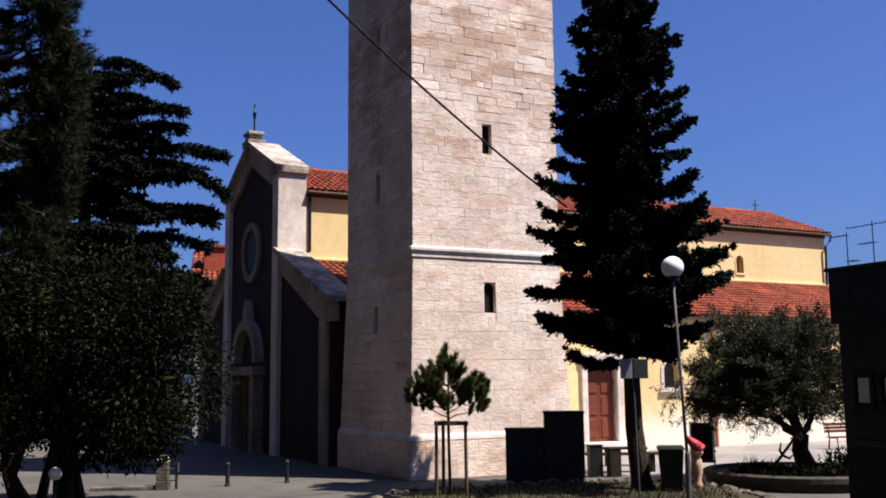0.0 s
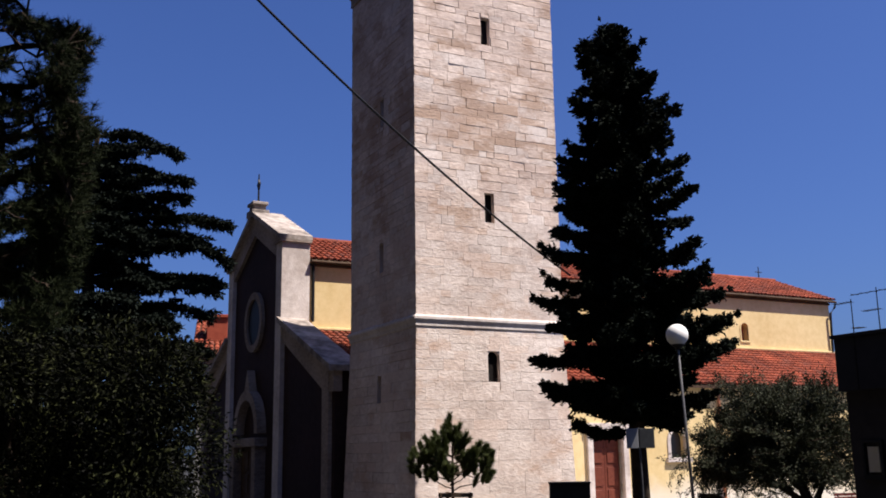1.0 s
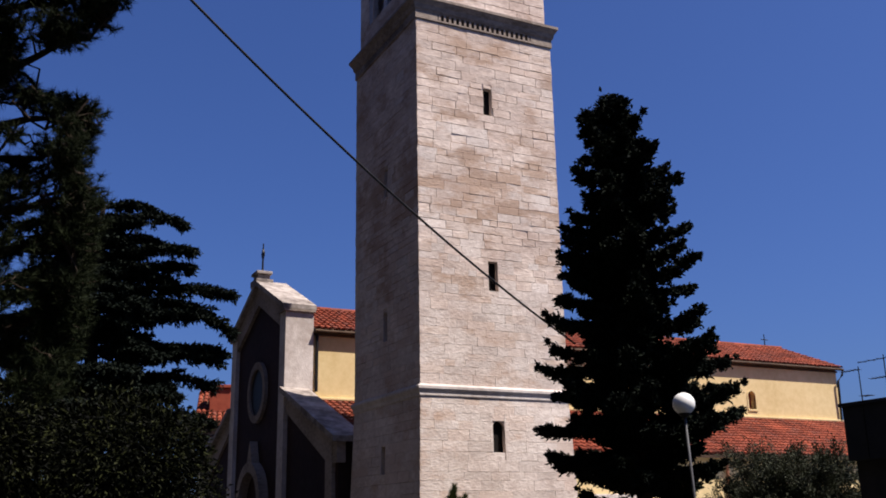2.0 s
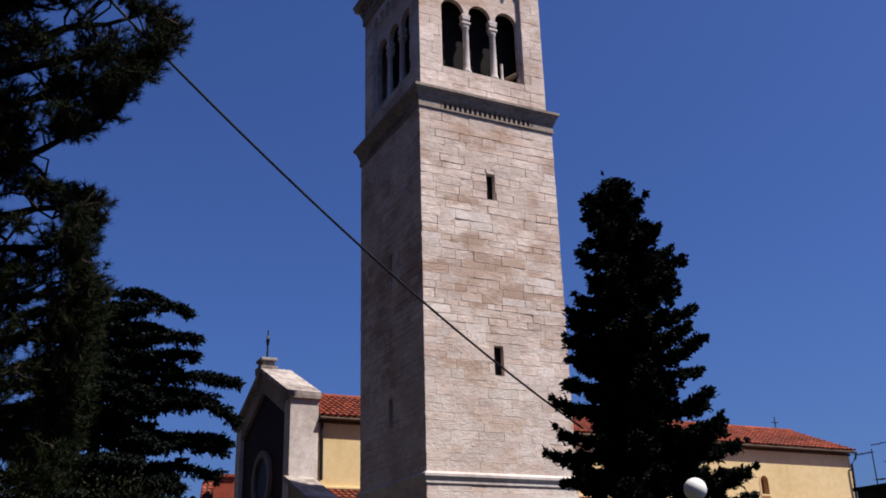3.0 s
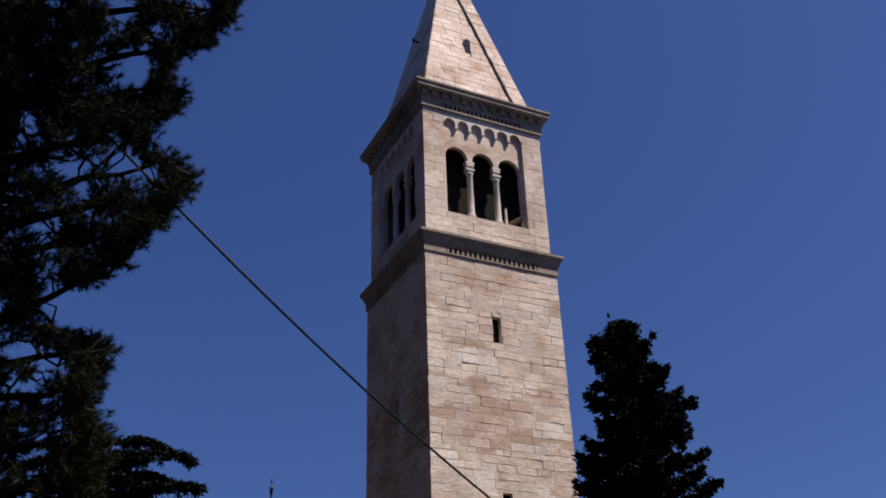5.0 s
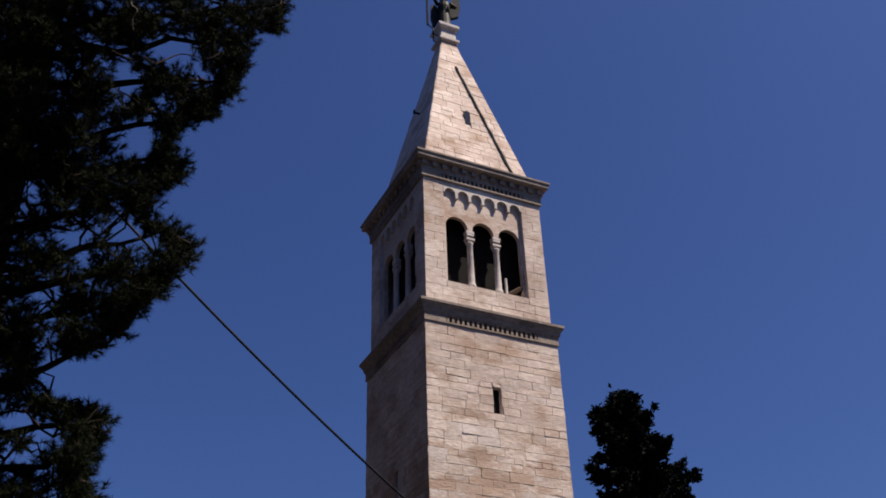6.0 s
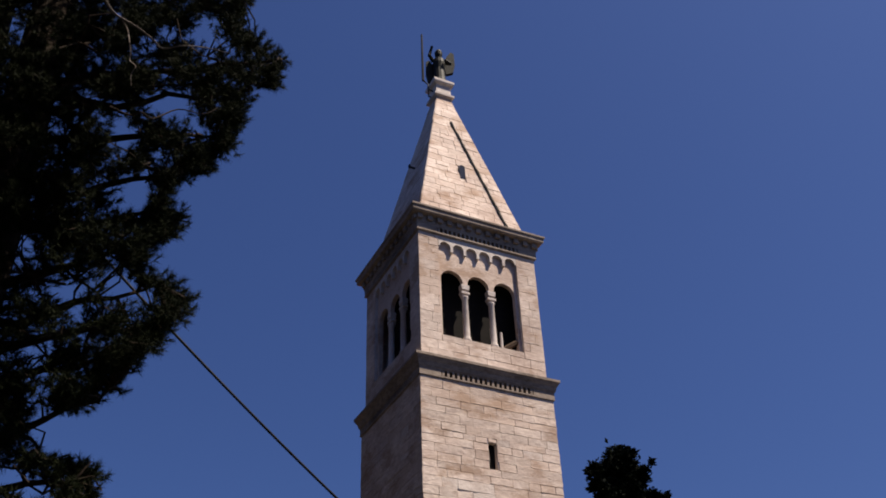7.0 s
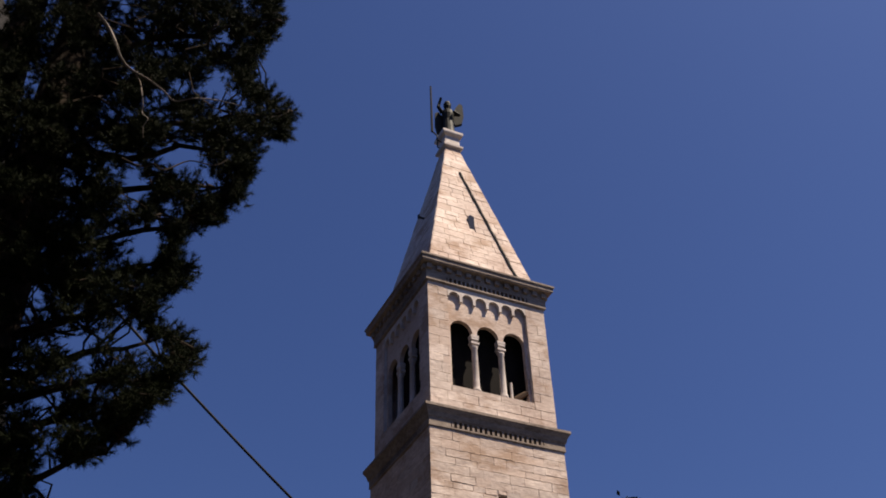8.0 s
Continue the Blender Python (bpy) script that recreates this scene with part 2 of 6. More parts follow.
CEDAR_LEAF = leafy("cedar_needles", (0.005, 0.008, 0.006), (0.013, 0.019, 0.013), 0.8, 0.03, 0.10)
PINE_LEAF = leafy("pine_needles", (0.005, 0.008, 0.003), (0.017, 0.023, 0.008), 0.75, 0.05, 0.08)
YOUNG_PINE = leafy("young_pine_needles", (0.022, 0.032, 0.010), (0.085, 0.10, 0.030), 0.65, 0.12, 0.2)
# near-black leaves; the rare light ones stand in for glints
LAUREL_LEAF = leafy("glint_toned_evergreen_leaves", (0.001, 0.0014, 0.0006), (0.030, 0.034, 0.013), 0.6, 0.03, 0.04, 5.0)
OLIVE_LEAF = leafy("olive_leaves", (0.012, 0.015, 0.007), (0.050, 0.056, 0.030), 0.65, 0.08, 0.15)
GRASS = leafy("dry_grass", (0.012, 0.016, 0.006), (0.035, 0.038, 0.016), 0.8, 0.1, 0.1)

# ---------------------------------------------------------------- mesh helpers
TURN = 27.4                                  # the church's long axis, degrees from +x


def link(name, bm, mat, parent=None, label=""):
    me = bpy.data.meshes.new(name)
    bmesh.ops.remove_doubles(bm, verts=bm.verts[:], dist=1e-5)
    bmesh.ops.recalc_face_normals(bm, faces=bm.faces)
    bm.to_mesh(me)
    bm.free()
    me.materials.append(mat)
    ob = new(name, me)
    if parent:
        ob.parent = parent
    if label:
        ob["label"] = label
    return ob


part = link


def thing(name, label, category, m=None, group="", kind=""):
    ob = new(name)
    ob.empty_display_size = 0.2
    if m is not None:
        ob.matrix_world = m
    return tagged(ob, label, category, group, kind)


def raw(name, verts, faces, mat, parent=None, label="", smooth=False):
    me = bpy.data.meshes.new(name)
    me.from_pydata([tuple(v) for v in verts], [], [tuple(int(i) for i in q) for q in faces])
    me.materials.append(mat)
    if smooth:
        me.shade_smooth()
    ob = new(name, me)
    if parent:
        ob.parent = parent
    if label:
        ob["label"] = label
    return ob


def box(bm, x0, x1, y0, y1, z0, z1, bevel=0.0):
    vs = [bm.verts.new((x, y, z)) for z in (z0, z1) for y in (y0, y1) for x in (x0, x1)]
    fs = [bm.faces.new([vs[i] for i in q]) for q in ((0, 2, 3, 1), (4, 5, 7, 6), (0, 1, 5, 4), (2, 6, 7, 3), (0, 4, 6, 2), (1, 3, 7, 5))]
    if bevel:
        edges = list({e for f in fs for e in f.edges})
        bmesh.ops.bevel(bm, geom=edges, offset=bevel, segments=2, affect="EDGES", profile=0.5)
    return vs


def prism(bm, pts, y0, y1):
    """Extrudes a polygon of (x, z) from y0 to y1."""
    a = [bm.verts.new((x, y0, z)) for x, z in pts]
    b = [bm.verts.new((x, y1, z)) for x, z in pts]
    bm.faces.new(a)
    bm.faces.new(b[::-1])
    for i in range(len(pts)):
        j = (i + 1) % len(pts)
        bm.faces.new((a[i], b[i], b[j], a[j]))


def arc(cx, zs, r, steps, start=180.0, end=0.0):
    return [(cx + r * math.cos(radians(start + (end - start) * i / steps)), zs + r * math.sin(radians(start + (end - start) * i / steps))) for i in range(steps + 1)]


def opened_wall(bm, x0, x1, z0, z1, y0, y1, holes):
    """A wall with openings (xl, xr, zb, zs, arched): zs is the head, or the spring of the half-round head."""
    x = x0
    for xl, xr, zb, zs, arched in sorted(holes):
        if xl > x + 1e-4:
            prism(bm, [(x, z0), (xl, z0), (xl, z1), (x, z1)], y0, y1)
        if zb > z0 + 1e-4:
            prism(bm, [(xl, z0), (xr, z0), (xr, zb), (xl, zb)], y0, y1)
        if arched:
            prism(bm, arc((xl + xr) / 2, zs, (xr - xl) / 2, 14) + [(xr, z1), (xl, z1)], y0, y1)
        elif z1 > zs + 1e-4:
            prism(bm, [(xl, zs), (xr, zs), (xr, z1), (xl, z1)], y0, y1)
        x = xr
    if x1 > x + 1e-4:
        prism(bm, [(x, z0), (x1, z0), (x1, z1), (x, z1)], y0, y1)


def ring(bm, h_in, profile):
    """A square moulding round the z axis: profile is (half width, z) from bottom to top, closed inwards at h_in."""
    pts = [(h_in, profile[0][1])] + list(profile) + [(h_in, profile[-1][1])]
    loops = [[bm.verts.new((sx * h, sy * h, z)) for sx, sy in ((-1, -1), (1, -1), (1, 1), (-1, 1))] for h, z in pts]
    for a, b in zip(loops, loops[1:]):
        for i in range(4):
            j = (i + 1) % 4
            bm.faces.new((a[i], a[j], b[j], b[i]))


def lathe(bm, profile, segs=16, cx=0.0, cy=0.0):
    loops = [[bm.verts.new((cx + r * math.cos(2 * math.pi * i / segs), cy + r * math.sin(2 * math.pi * i / segs), z)) for i in range(segs)] for r, z in profile]
    for a, b in zip(loops, loops[1:]):
        for i in range(segs):
            j = (i + 1) % segs
            bm.faces.new((a[i], a[j], b[j], b[i]))
    bm.faces.new(loops[0][::-1])
    bm.faces.new(loops[-1])


def tube(bm, pts, radii, segs=7):
    """A round bar along points, tapering."""
    pts = [Vector(p) for p in pts]
    loops = []
    for i, p in enumerate(pts):
        d = (pts[min(i + 1, len(pts) - 1)] - pts[max(i - 1, 0)]).normalized()
        s = d.cross(Vector((0.13, 0.21, 1.0)) if abs(d.z) < 0.93 else Vector((1, 0.1, 0))).normalized()
        t = s.cross(d)
        loops.append([bm.verts.new(p + radii[i] * (math.cos(2 * math.pi * k / segs) * s + math.sin(2 * math.pi * k / segs) * t)) for k in range(segs)])
    for a, b in zip(loops, loops[1:]):
        for k in range(segs):
            j = (k + 1) % segs
            bm.faces.new((a[k], a[j], b[j], b[k]))
    bm.faces.new(loops[0][::-1])
    bm.faces.new(loops[-1])


def turn_z(bm, degrees, verts=None):
    bmesh.ops.rotate(bm, cent=(0, 0, 0), matrix=Matrix.Rotation(radians(degrees), 3, "Z"), verts=verts or bm.verts[:])

# ---------------------------------------------------------------- ground
bm = bmesh.new()
N = 60
R_OUT = 1500.0
rings = [0.0, 6, 12, 18, 24, 32, 45, 70, 120, 300, 700, R_OUT]
prev = None
for r in rings[1:]:
    cur = [bm.verts.new((r * math.cos(2 * math.pi * i / N), 20 + r * math.sin(2 * math.pi * i / N), 0.0)) for i in range(N)]
    if prev is None:
        bm.faces.new(cur)
    else:
        for i in range(N):
            j = (i + 1) % N
            bm.faces.new((prev[i], cur[i], cur[j], prev[j]))
    prev = cur
tagged(link("ground", bm, DARK_GROUND), "ground round the square, coloured dark to curb bounce light", "ground", kind="structure")
bm = bmesh.new()
nx, ny = 30, 24
grid = [[bm.verts.new((-16 + 36 * i / nx, 18.4 + 27 * j / ny, 0.012 + 0.006 * noise.noise((i * 0.7, j * 0.7, 0)))) for i in range(nx + 1)] for j in range(ny + 1)]
for j in range(ny):
    for i in range(nx):
        bm.faces.new((grid[j][i], grid[j][i + 1], grid[j + 1][i + 1], grid[j + 1][i]))
tagged(link("pavement", bm, DIMMED_PAVING), "worn pavement of the church square, dimmed to curb bounce light", "pavement", kind="structure")

# strip by the church, its strong sunlight put into a paler colour
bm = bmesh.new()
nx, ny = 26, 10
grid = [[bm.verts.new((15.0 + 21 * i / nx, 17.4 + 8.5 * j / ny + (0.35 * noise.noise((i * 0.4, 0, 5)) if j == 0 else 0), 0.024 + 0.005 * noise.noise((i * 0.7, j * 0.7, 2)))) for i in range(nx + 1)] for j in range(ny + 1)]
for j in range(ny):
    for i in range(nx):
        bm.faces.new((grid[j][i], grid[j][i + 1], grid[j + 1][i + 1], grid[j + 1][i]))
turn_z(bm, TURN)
tagged(link("pavement_church_side", bm, LIT_PAVING), "stone paving along the church wall, coloured paler for its sunlight", "pavement", kind="structure")

# tall dark walls added outside the view to keep sky light off shaded faces
for nm, x0, x1, y0, y1, h in (("sky_blocker_west", -13.6, -13.0, -4.6, 18.5, 27.0), ("sky_blocker_south", -13.0, 14.0, -4.6, -4.0, 24.0)):
    bm = bmesh.new()
    box(bm, x0, x1, y0, y1, 0.0, h)
    tagged(link(nm, bm, BLOCKER_DARK), "plain dark wall added out of view to block sky light", "wall", kind="structure")

# third added wall, out of view, blocks sky light from facade and tower side
bm = bmesh.new()
box(bm, 0.0, 27.0, -0.3, 0.3, 0.0, 27.0)
blocker_nw = link("sky_blocker_northwest", bm, BLOCKER_DARK)
blocker_nw.matrix_world = pose(-13.4, 18.6, 0, 0, 0, 111.5)
tagged(blocker_nw, "plain dark wall added out of view to block sky light", "wall", kind="structure")

CHURCH = pose(0, 0, 0, 0, 0, TURN)

# ---------------------------------------------------------------- bell tower
H_MID, H_LOW, H_BEL = 2.14, 2.28, 2.05
Z_PLINTH, Z_C1, Z_C2, Z_SILL, Z_C3 = 1.05, 5.40, 15.52, 17.05, 20.62
tower = thing("bell_tower", "tall square limestone bell tower with stone spire beside the church", "bell tower",
              CHURCH @ pose(12.36, 23.52, 0))


def half(z):
    """Half the shaft's width at a height."""
    return H_LOW + (H_MID - H_LOW) * min(max((z - Z_PLINTH) / (Z_C1 - Z_PLINTH), 0), 1) if z < Z_C2 else H_MID


LIT_HOLES = [(-0.17, 0.17, 4.02, 4.62, True), (-0.14, 0.14, 8.12, 8.90, False), (-0.13, 0.13, 13.05, 13.82, False)]
SIDE_HOLES = [(-0.16, 0.10, 3.58, 4.28, False), (-0.11, 0.15, 7.02, 7.80, False), (-0.04, 0.20, 11.05, 11.85, False)]
INSET = 0.022

for k in range(4):
    bm = bmesh.new()
    holes = LIT_HOLES if k == 0 else SIDE_HOLES if k == 1 else []
    zs = [(0.0, Z_C1), (Z_C1, 6.5), (6.5, 10.0), (10.0, 12.4), (12.4, Z_C2)]
    for z0, z1 in zs:
        hs = [h for h in holes if z0 < h[2] < z1]
        opened_wall(bm, -H_MID + INSET, H_MID - INSET, z0, z1, -H_MID + INSET, -H_MID + 0.62, hs)
    for v in bm.verts:
        s = half(v.co.z) / H_MID
        v.co.x *= s
        v.co.y *= s
    turn_z(bm, -90 * k)
    part("wall", bm, MORTAR, tower)
    # each slit gets a near-black pane for the darkness inside
    for i, (xl, xr, zb, zt, arched) in enumerate(holes):
        bm = bmesh.new()
        y = -half(zb) + (0.15 if k == 0 else 0.45)
        box(bm, xl - 0.05, xr + 0.05, y, y + 0.03, zb - 0.05, zt + 0.3)
        turn_z(bm, -90 * k)
        w_ob = part("window", bm, INNER_DARK, tower, "small dark slit window")

bm = bmesh.new()
ring(bm, 1.6, [(2.335, 0.0), (2.325, 0.90), (2.345, 0.93), (2.335, 1.0), (2.30, Z_PLINTH + 0.03)])
part("plinth", bm, STONE_PLAIN, tower, "weathered pale stone plinth")
bm = bmesh.new()
ring(bm, 1.6, [(2.15, 5.33), (2.17, 5.36), (2.17, 5.42), (2.19, 5.47), (2.215, 5.52), (2.215, 5.58), (2.18, 5.62), (2.13, 5.64)])
part("string_course", bm, STONE_PLAIN, tower, "projecting moulded stone string course")
bm = bmesh.new()
ring(bm, 1.6, [(2.15, 15.50), (2.18, 15.52), (2.18, 15.565), (2.03, 15.57), (2.03, 15.74), (2.18, 15.745), (2.18, 15.76), (2.21, 15.80), (2.24, 15.92), (2.31, 16.04), (2.33, 16.06), (2.33, 16.14), (2.10, 16.20)])
part("cornice", bm, WEATHERED, tower, "stone cornice with dentils under the belfry")
for k in range(4):
    for i in range(19):
        bm = bmesh.new()
        x = -1.44 + i * 2.84 / 18
        box(bm, x - 0.036, x + 0.036, -2.176, -2.02, 15.56, 15.75)
        turn_z(bm, -90 * k)
        part("dentil", bm, WEATHERED, tower)
    for a, b in ((-2.172, -1.50), (1.46, 2.16)):
        bm = bmesh.new()
        box(bm, a, b, -2.176, -2.02, 15.56, 15.75)
        turn_z(bm, -90 * k)
        part("corner_block", bm, WEATHERED, tower)

# belfry: an outer skin with corner strips and a small round-arched corbel table, an inner wall with three openings a side
BAY = 0.905
for k in range(4):
    bm = bmesh.new()
    yo, yi = -H_BEL, -H_BEL + 0.115
    prism(bm, [(-H_BEL, 16.15), (-1.37, 16.15), (-1.37, Z_C3), (-H_BEL, Z_C3)], yo + 0.02, yi)
    prism(bm, [(1.37, 16.15), (H_BEL - 0.12, 16.15), (H_BEL - 0.12, Z_C3), (1.37, Z_C3)], yo + 0.02, yi)
    prism(bm, [(-1.37, 16.15), (1.37, 16.15), (1.37, Z_SILL - 0.02), (-1.37, Z_SILL - 0.02)], yo + 0.02, yi)
    n = 6
    wd = 2.74 / n
    for i in range(n):
        c = -1.37 + wd * (i + 0.5)
        pts = arc(c, 20.22, wd / 2 - 0.045, 12)
        low = 20.08
        prism(bm, [(c - wd / 2, low if i else 20.22), (c - wd / 2 + 0.045, low if i else 20.22)] + pts + [(c + wd / 2 - 0.045, low if i < n - 1 else 20.22), (c + wd / 2, low if i < n - 1 else 20.22), (c + wd / 2, Z_C3), (c - wd / 2, Z_C3)], yo, yi)
    turn_z(bm, -90 * k)
    part("corbel_arcade", bm, STONE_PLAIN, tower, "belfry skin with small blind arches")
    bm = bmesh.new()
    holes = [(c - 0.37, c + 0.37, Z_SILL, 19.08, True) for c in (-BAY, 0.0, BAY)]
    opened_wall(bm, -H_BEL + 0.14, H_BEL - 0.14, 19.02, Z_C3, yi, -H_BEL + 0.26, [(a, b, 19.02, s, r) for a, b, _, s, r in holes])
    prism(bm, [(-H_BEL + 0.14, 16.15), (-BAY - 0.37, 16.15), (-BAY - 0.37, 19.02), (-H_BEL + 0.14, 19.02)], yi, -H_BEL + 0.26)
    prism(bm, [(BAY + 0.37, 16.15), (H_BEL - 0.14, 16.15), (H_BEL - 0.14, 19.02), (BAY + 0.37, 19.02)], yi, -H_BEL + 0.26)
    prism(bm, [(-BAY - 0.37, 16.15), (BAY + 0.37, 16.15), (BAY + 0.37, Z_SILL), (-BAY - 0.37, Z_SILL)], yi, -H_BEL + 0.26)
    turn_z(bm, -90 * k)
    part("belfry_wall", bm, STONE_ROUGH, tower, "belfry wall with three round-arched openings")
    for c in (-BAY / 2, BAY / 2):
        bm = bmesh.new()
        yc = -H_BEL + 0.19
        lathe(bm, [(0.14, Z_SILL), (0.14, 17.12), (0.115, 17.18), (0.10, 17.24), (0.088, 18.56), (0.11, 18.60), (0.11, 18.63), (0.09, 18.64)], 14, c, yc)
        turn_z(bm, -90 * k)
        part("column", bm, STONE_PLAIN, tower, "slender stone column between belfry openings").data.shade_smooth()
        bm = bmesh.new()
        for hw, za, zb in ((0.10, 18.64, 18.72), (0.145, 18.72, 18.80), (0.10, 18.80, 18.87), (0.125, 18.87, 18.95), (0.14, 18.95, 19.05)):
            box(bm, c - hw, c + hw, yi - 0.01 if hw > 0.12 else yi + 0.03, -H_BEL + 0.30, za, zb, 0.012)
        turn_z(bm, -90 * k)
        part("capital", bm, STONE_PLAIN, tower)
bm = bmesh.new()
box(bm, -1.66, 1.66, -1.66, 1.66, 16.7, 16.9)
part("belfry_floor", bm, MORTAR, tower)
bm = bmesh.new()
box(bm, -1.64, 1.64, -1.64, 1.64, 20.3, 20.5)
part("belfry_ceiling", bm, TIMBER, tower)
# added near-black sheets give the openings the darkness of the belfry inside
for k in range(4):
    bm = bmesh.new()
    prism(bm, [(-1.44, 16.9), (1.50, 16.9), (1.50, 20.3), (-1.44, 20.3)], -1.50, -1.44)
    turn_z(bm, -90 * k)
    part("inner_dark_sheet", bm, INNER_DARK, tower, "added near-black sheet behind the belfry openings for the dark inside")

bm = bmesh.new()
ring(bm, 1.5, [(2.05, 20.58), (2.12, 20.62), (2.12, 20.67), (1.97, 20.675), (1.97, 20.825), (2.12, 20.83), (2.12, 20.86), (2.13, 20.90), (2.13, 20.98), (2.14, 21.16), (2.30, 21.18), (2.33, 21.22), (2.33, 21.32), (2.37, 21.36), (2.37, 21.42), (1.95, 21.50)])
part("cornice", bm, WEATHERED, tower, "deep stone eaves cornice under the spire")
for k in range(4):
    for i in range(19):
        bm = bmesh.new()
        x = -1.36 + i * 2.72 / 18
        box(bm, x - 0.034, x + 0.034, -2.116, -1.96, 20.66, 20.84)
        turn_z(bm, -90 * k)
        part("dentil", bm, WEATHERED, tower)
    for a, b in ((-2.112, -1.43), (1.43, 2.10)):
        bm = bmesh.new()
        box(bm, a, b, -2.116, -1.96, 20.66, 20.84)
        turn_z(bm, -90 * k)
        part("corner_block", bm, WEATHERED, tower)
    for i in range(13):
        bm = bmesh.new()
        x = -2.04 + i * 4.08 / 12
        box(bm, x - 0.09, x + 0.09, -2.215, -2.12, 20.99, 21.17, 0.012)
        turn_z(bm, -90 * k)
        part("modillion", bm, WEATHERED, tower)

# spire
S0, S1, ZS0, ZS1 = 1.93, 0.26, 21.48, 28.80
slope = math.atan2(S0 - S1, ZS1 - ZS0)
bm = bmesh.new()
ring(bm, 0.0, [(S0 - 0.03, ZS0 - 0.1), (S0 - 0.03, ZS0), (S1 - 0.02, ZS1)])
part("spire_core", bm, MORTAR, tower)


def on_spire(x, z, out):
    h = S0 + (S1 - S0) * (z - ZS0) / (ZS1 - ZS0)
    return Vector((x, -h - out * math.cos(slope), z + out * math.sin(slope)))


def slab(bm, quad, inner, outer, edge=0.012):
    """A stone between four outline points; inner and outer are functions that place a point of the outline in space."""
    cx, cz = sum(p[0] for p in quad) / 4, sum(p[1] for p in quad) / 4
    w_, h_ = max(p[0] for p in quad) - min(p[0] for p in quad), max(p[1] for p in quad) - min(p[1] for p in quad)
    sx, sz = max(0.3, 1 - 2 * edge / max(w_, 0.03)), max(0.3, 1 - 2 * edge / max(h_, 0.03))
    a = [bm.verts.new(inner(x, z)) for x, z in quad]
    b = [bm.verts.new(outer(cx + (x - cx) * sx, cz + (z - cz) * sz)) for x, z in quad]
    bm.faces.new(b)
    for i in range(4):
        j = (i + 1) % 4
        bm.faces.new((a[i], a[j], b[j], b[i]))


rnd = random.Random(5)
SPIRE_SLIT = (-0.10, 0.12, 23.90, 24.50)
for k in range(4):
    bm = bmesh.new()
    z = ZS0 + 0.01
    while z < ZS1 - 0.12:
        z1 = min(z + rnd.uniform(0.24, 0.34), ZS1)
        ha, hb = S0 + (S1 - S0) * (z - ZS0) / (ZS1 - ZS0), S0 + (S1 - S0) * (z1 - ZS0) / (ZS1 - ZS0)
        band = 0.0
        x = -ha + band
        while x < ha - band - 0.02:
            x1 = x + rnd.uniform(0.3, 0.75)
            if x1 > ha - band - 0.2:
                x1 = ha - band
            if k == 0 and z < SPIRE_SLIT[3] and z1 > SPIRE_SLIT[2] and x < SPIRE_SLIT[1] and x1 > SPIRE_SLIT[0]:
                segs_ = [(x, SPIRE_SLIT[0]), (SPIRE_SLIT[1], x1)]
            else:
                segs_ = [(x, x1)]
            for xa, xb in segs_:
                if xb - xa < 0.04:
                    continue
                f = hb / ha
                o, low = rnd.uniform(-0.006, 0.010), rnd.choice((0.0, 0.002, 0.006, 0.014))
                ta = max(min(xa, hb - band), -hb + band) if band or abs(xa) > hb else xa
                tb = max(min(xb, hb - band), -hb + band)
                if tb - ta > 0.02:
                    slab(bm, [(xa, z + low), (xb - 0.003, z + low), (tb - 0.003, z1), (ta, z1)],
                         lambda x_, zz: on_spire(x_, zz, -0.03), lambda x_, zz, o=o: on_spire(x_, zz, 0.012 + o), 0.006)
            x = x1
        z = z1
    turn_z(bm, -90 * k)
    part("spire_facing", bm, STONE_ROUGH, tower)["kind"] = "stuff"
# thin dark raised line down one side of the spire's face
bm = bmesh.new()
strip = []
for i in range(24):
    z = 21.60 + 5.55 * i / 23
    h = S0 + (S1 - S0) * (z - ZS0) / (ZS1 - ZS0)
    strip.append(on_spire(h - 0.60 + 0.012 * math.sin(i * 1.7), z, 0.035))
tube(bm, [tuple(p) for p in strip], [0.046 + 0.006 * math.sin(i * 2.3) for i in range(24)], 6)
part("dark_strip", bm, IRON, tower, "thin dark strip running down the spire")
bm = bmesh.new()
a = on_spire(-0.10, 23.90, -0.02)
prism(bm, [(-0.10, 23.90), (0.12, 23.90)] + arc(0.01, 24.40, 0.11, 8, 0.0, 180.0), a.y - 0.004, a.y + 0.3)
part("window", bm, WINDOW_GLASS, tower, "narrow dark slit window in the spire")
bm = bmesh.new()
ring(bm, 0.0, [(0.30, 28.72), (0.40, 28.78), (0.40, 28.88), (0.31, 28.93), (0.29, 29.38), (0.40, 29.44), (0.42, 29.48), (0.42, 29.60), (0.36, 29.64)])
part("pedestal", bm, STONE_PLAIN, tower, "stone pedestal on the spire's tip")
bm = bmesh.new()
tube(bm, [(-0.71, -0.02, 29.62), (-0.71, -0.02, 32.22)], [0.05, 0.036], 6)
tube(bm, [(-0.30, -0.02, 29.20), (-0.52, -0.02, 29.25), (-0.50, -0.02, 29.50), (-0.71, -0.02, 29.64)], [0.030] * 4, 6)
tube(bm, [(-0.30, -0.02, 28.85), (-0.50, -0.02, 28.86), (-0.50, -0.02, 29.50)], [0.026] * 3, 6)
part("lightning_rod", bm, IRON, tower, "thin iron lightning rod")

bm = bmesh.new()
p = on_spire(-0.15, 25.05, 0.0)
box(bm, -0.03, 0.03, p.y - 0.22, p.y + 0.05, p.z - 0.03, p.z + 0.03, 0.008)
box(bm, -0.04, 0.04, p.y - 0.26, p.y - 0.20, p.z - 0.05, p.z + 0.10, 0.008)
turn_z(bm, -90)
part("bracket", bm, IRON, tower, "small iron bracket on the spire")
bm = bmesh.new()
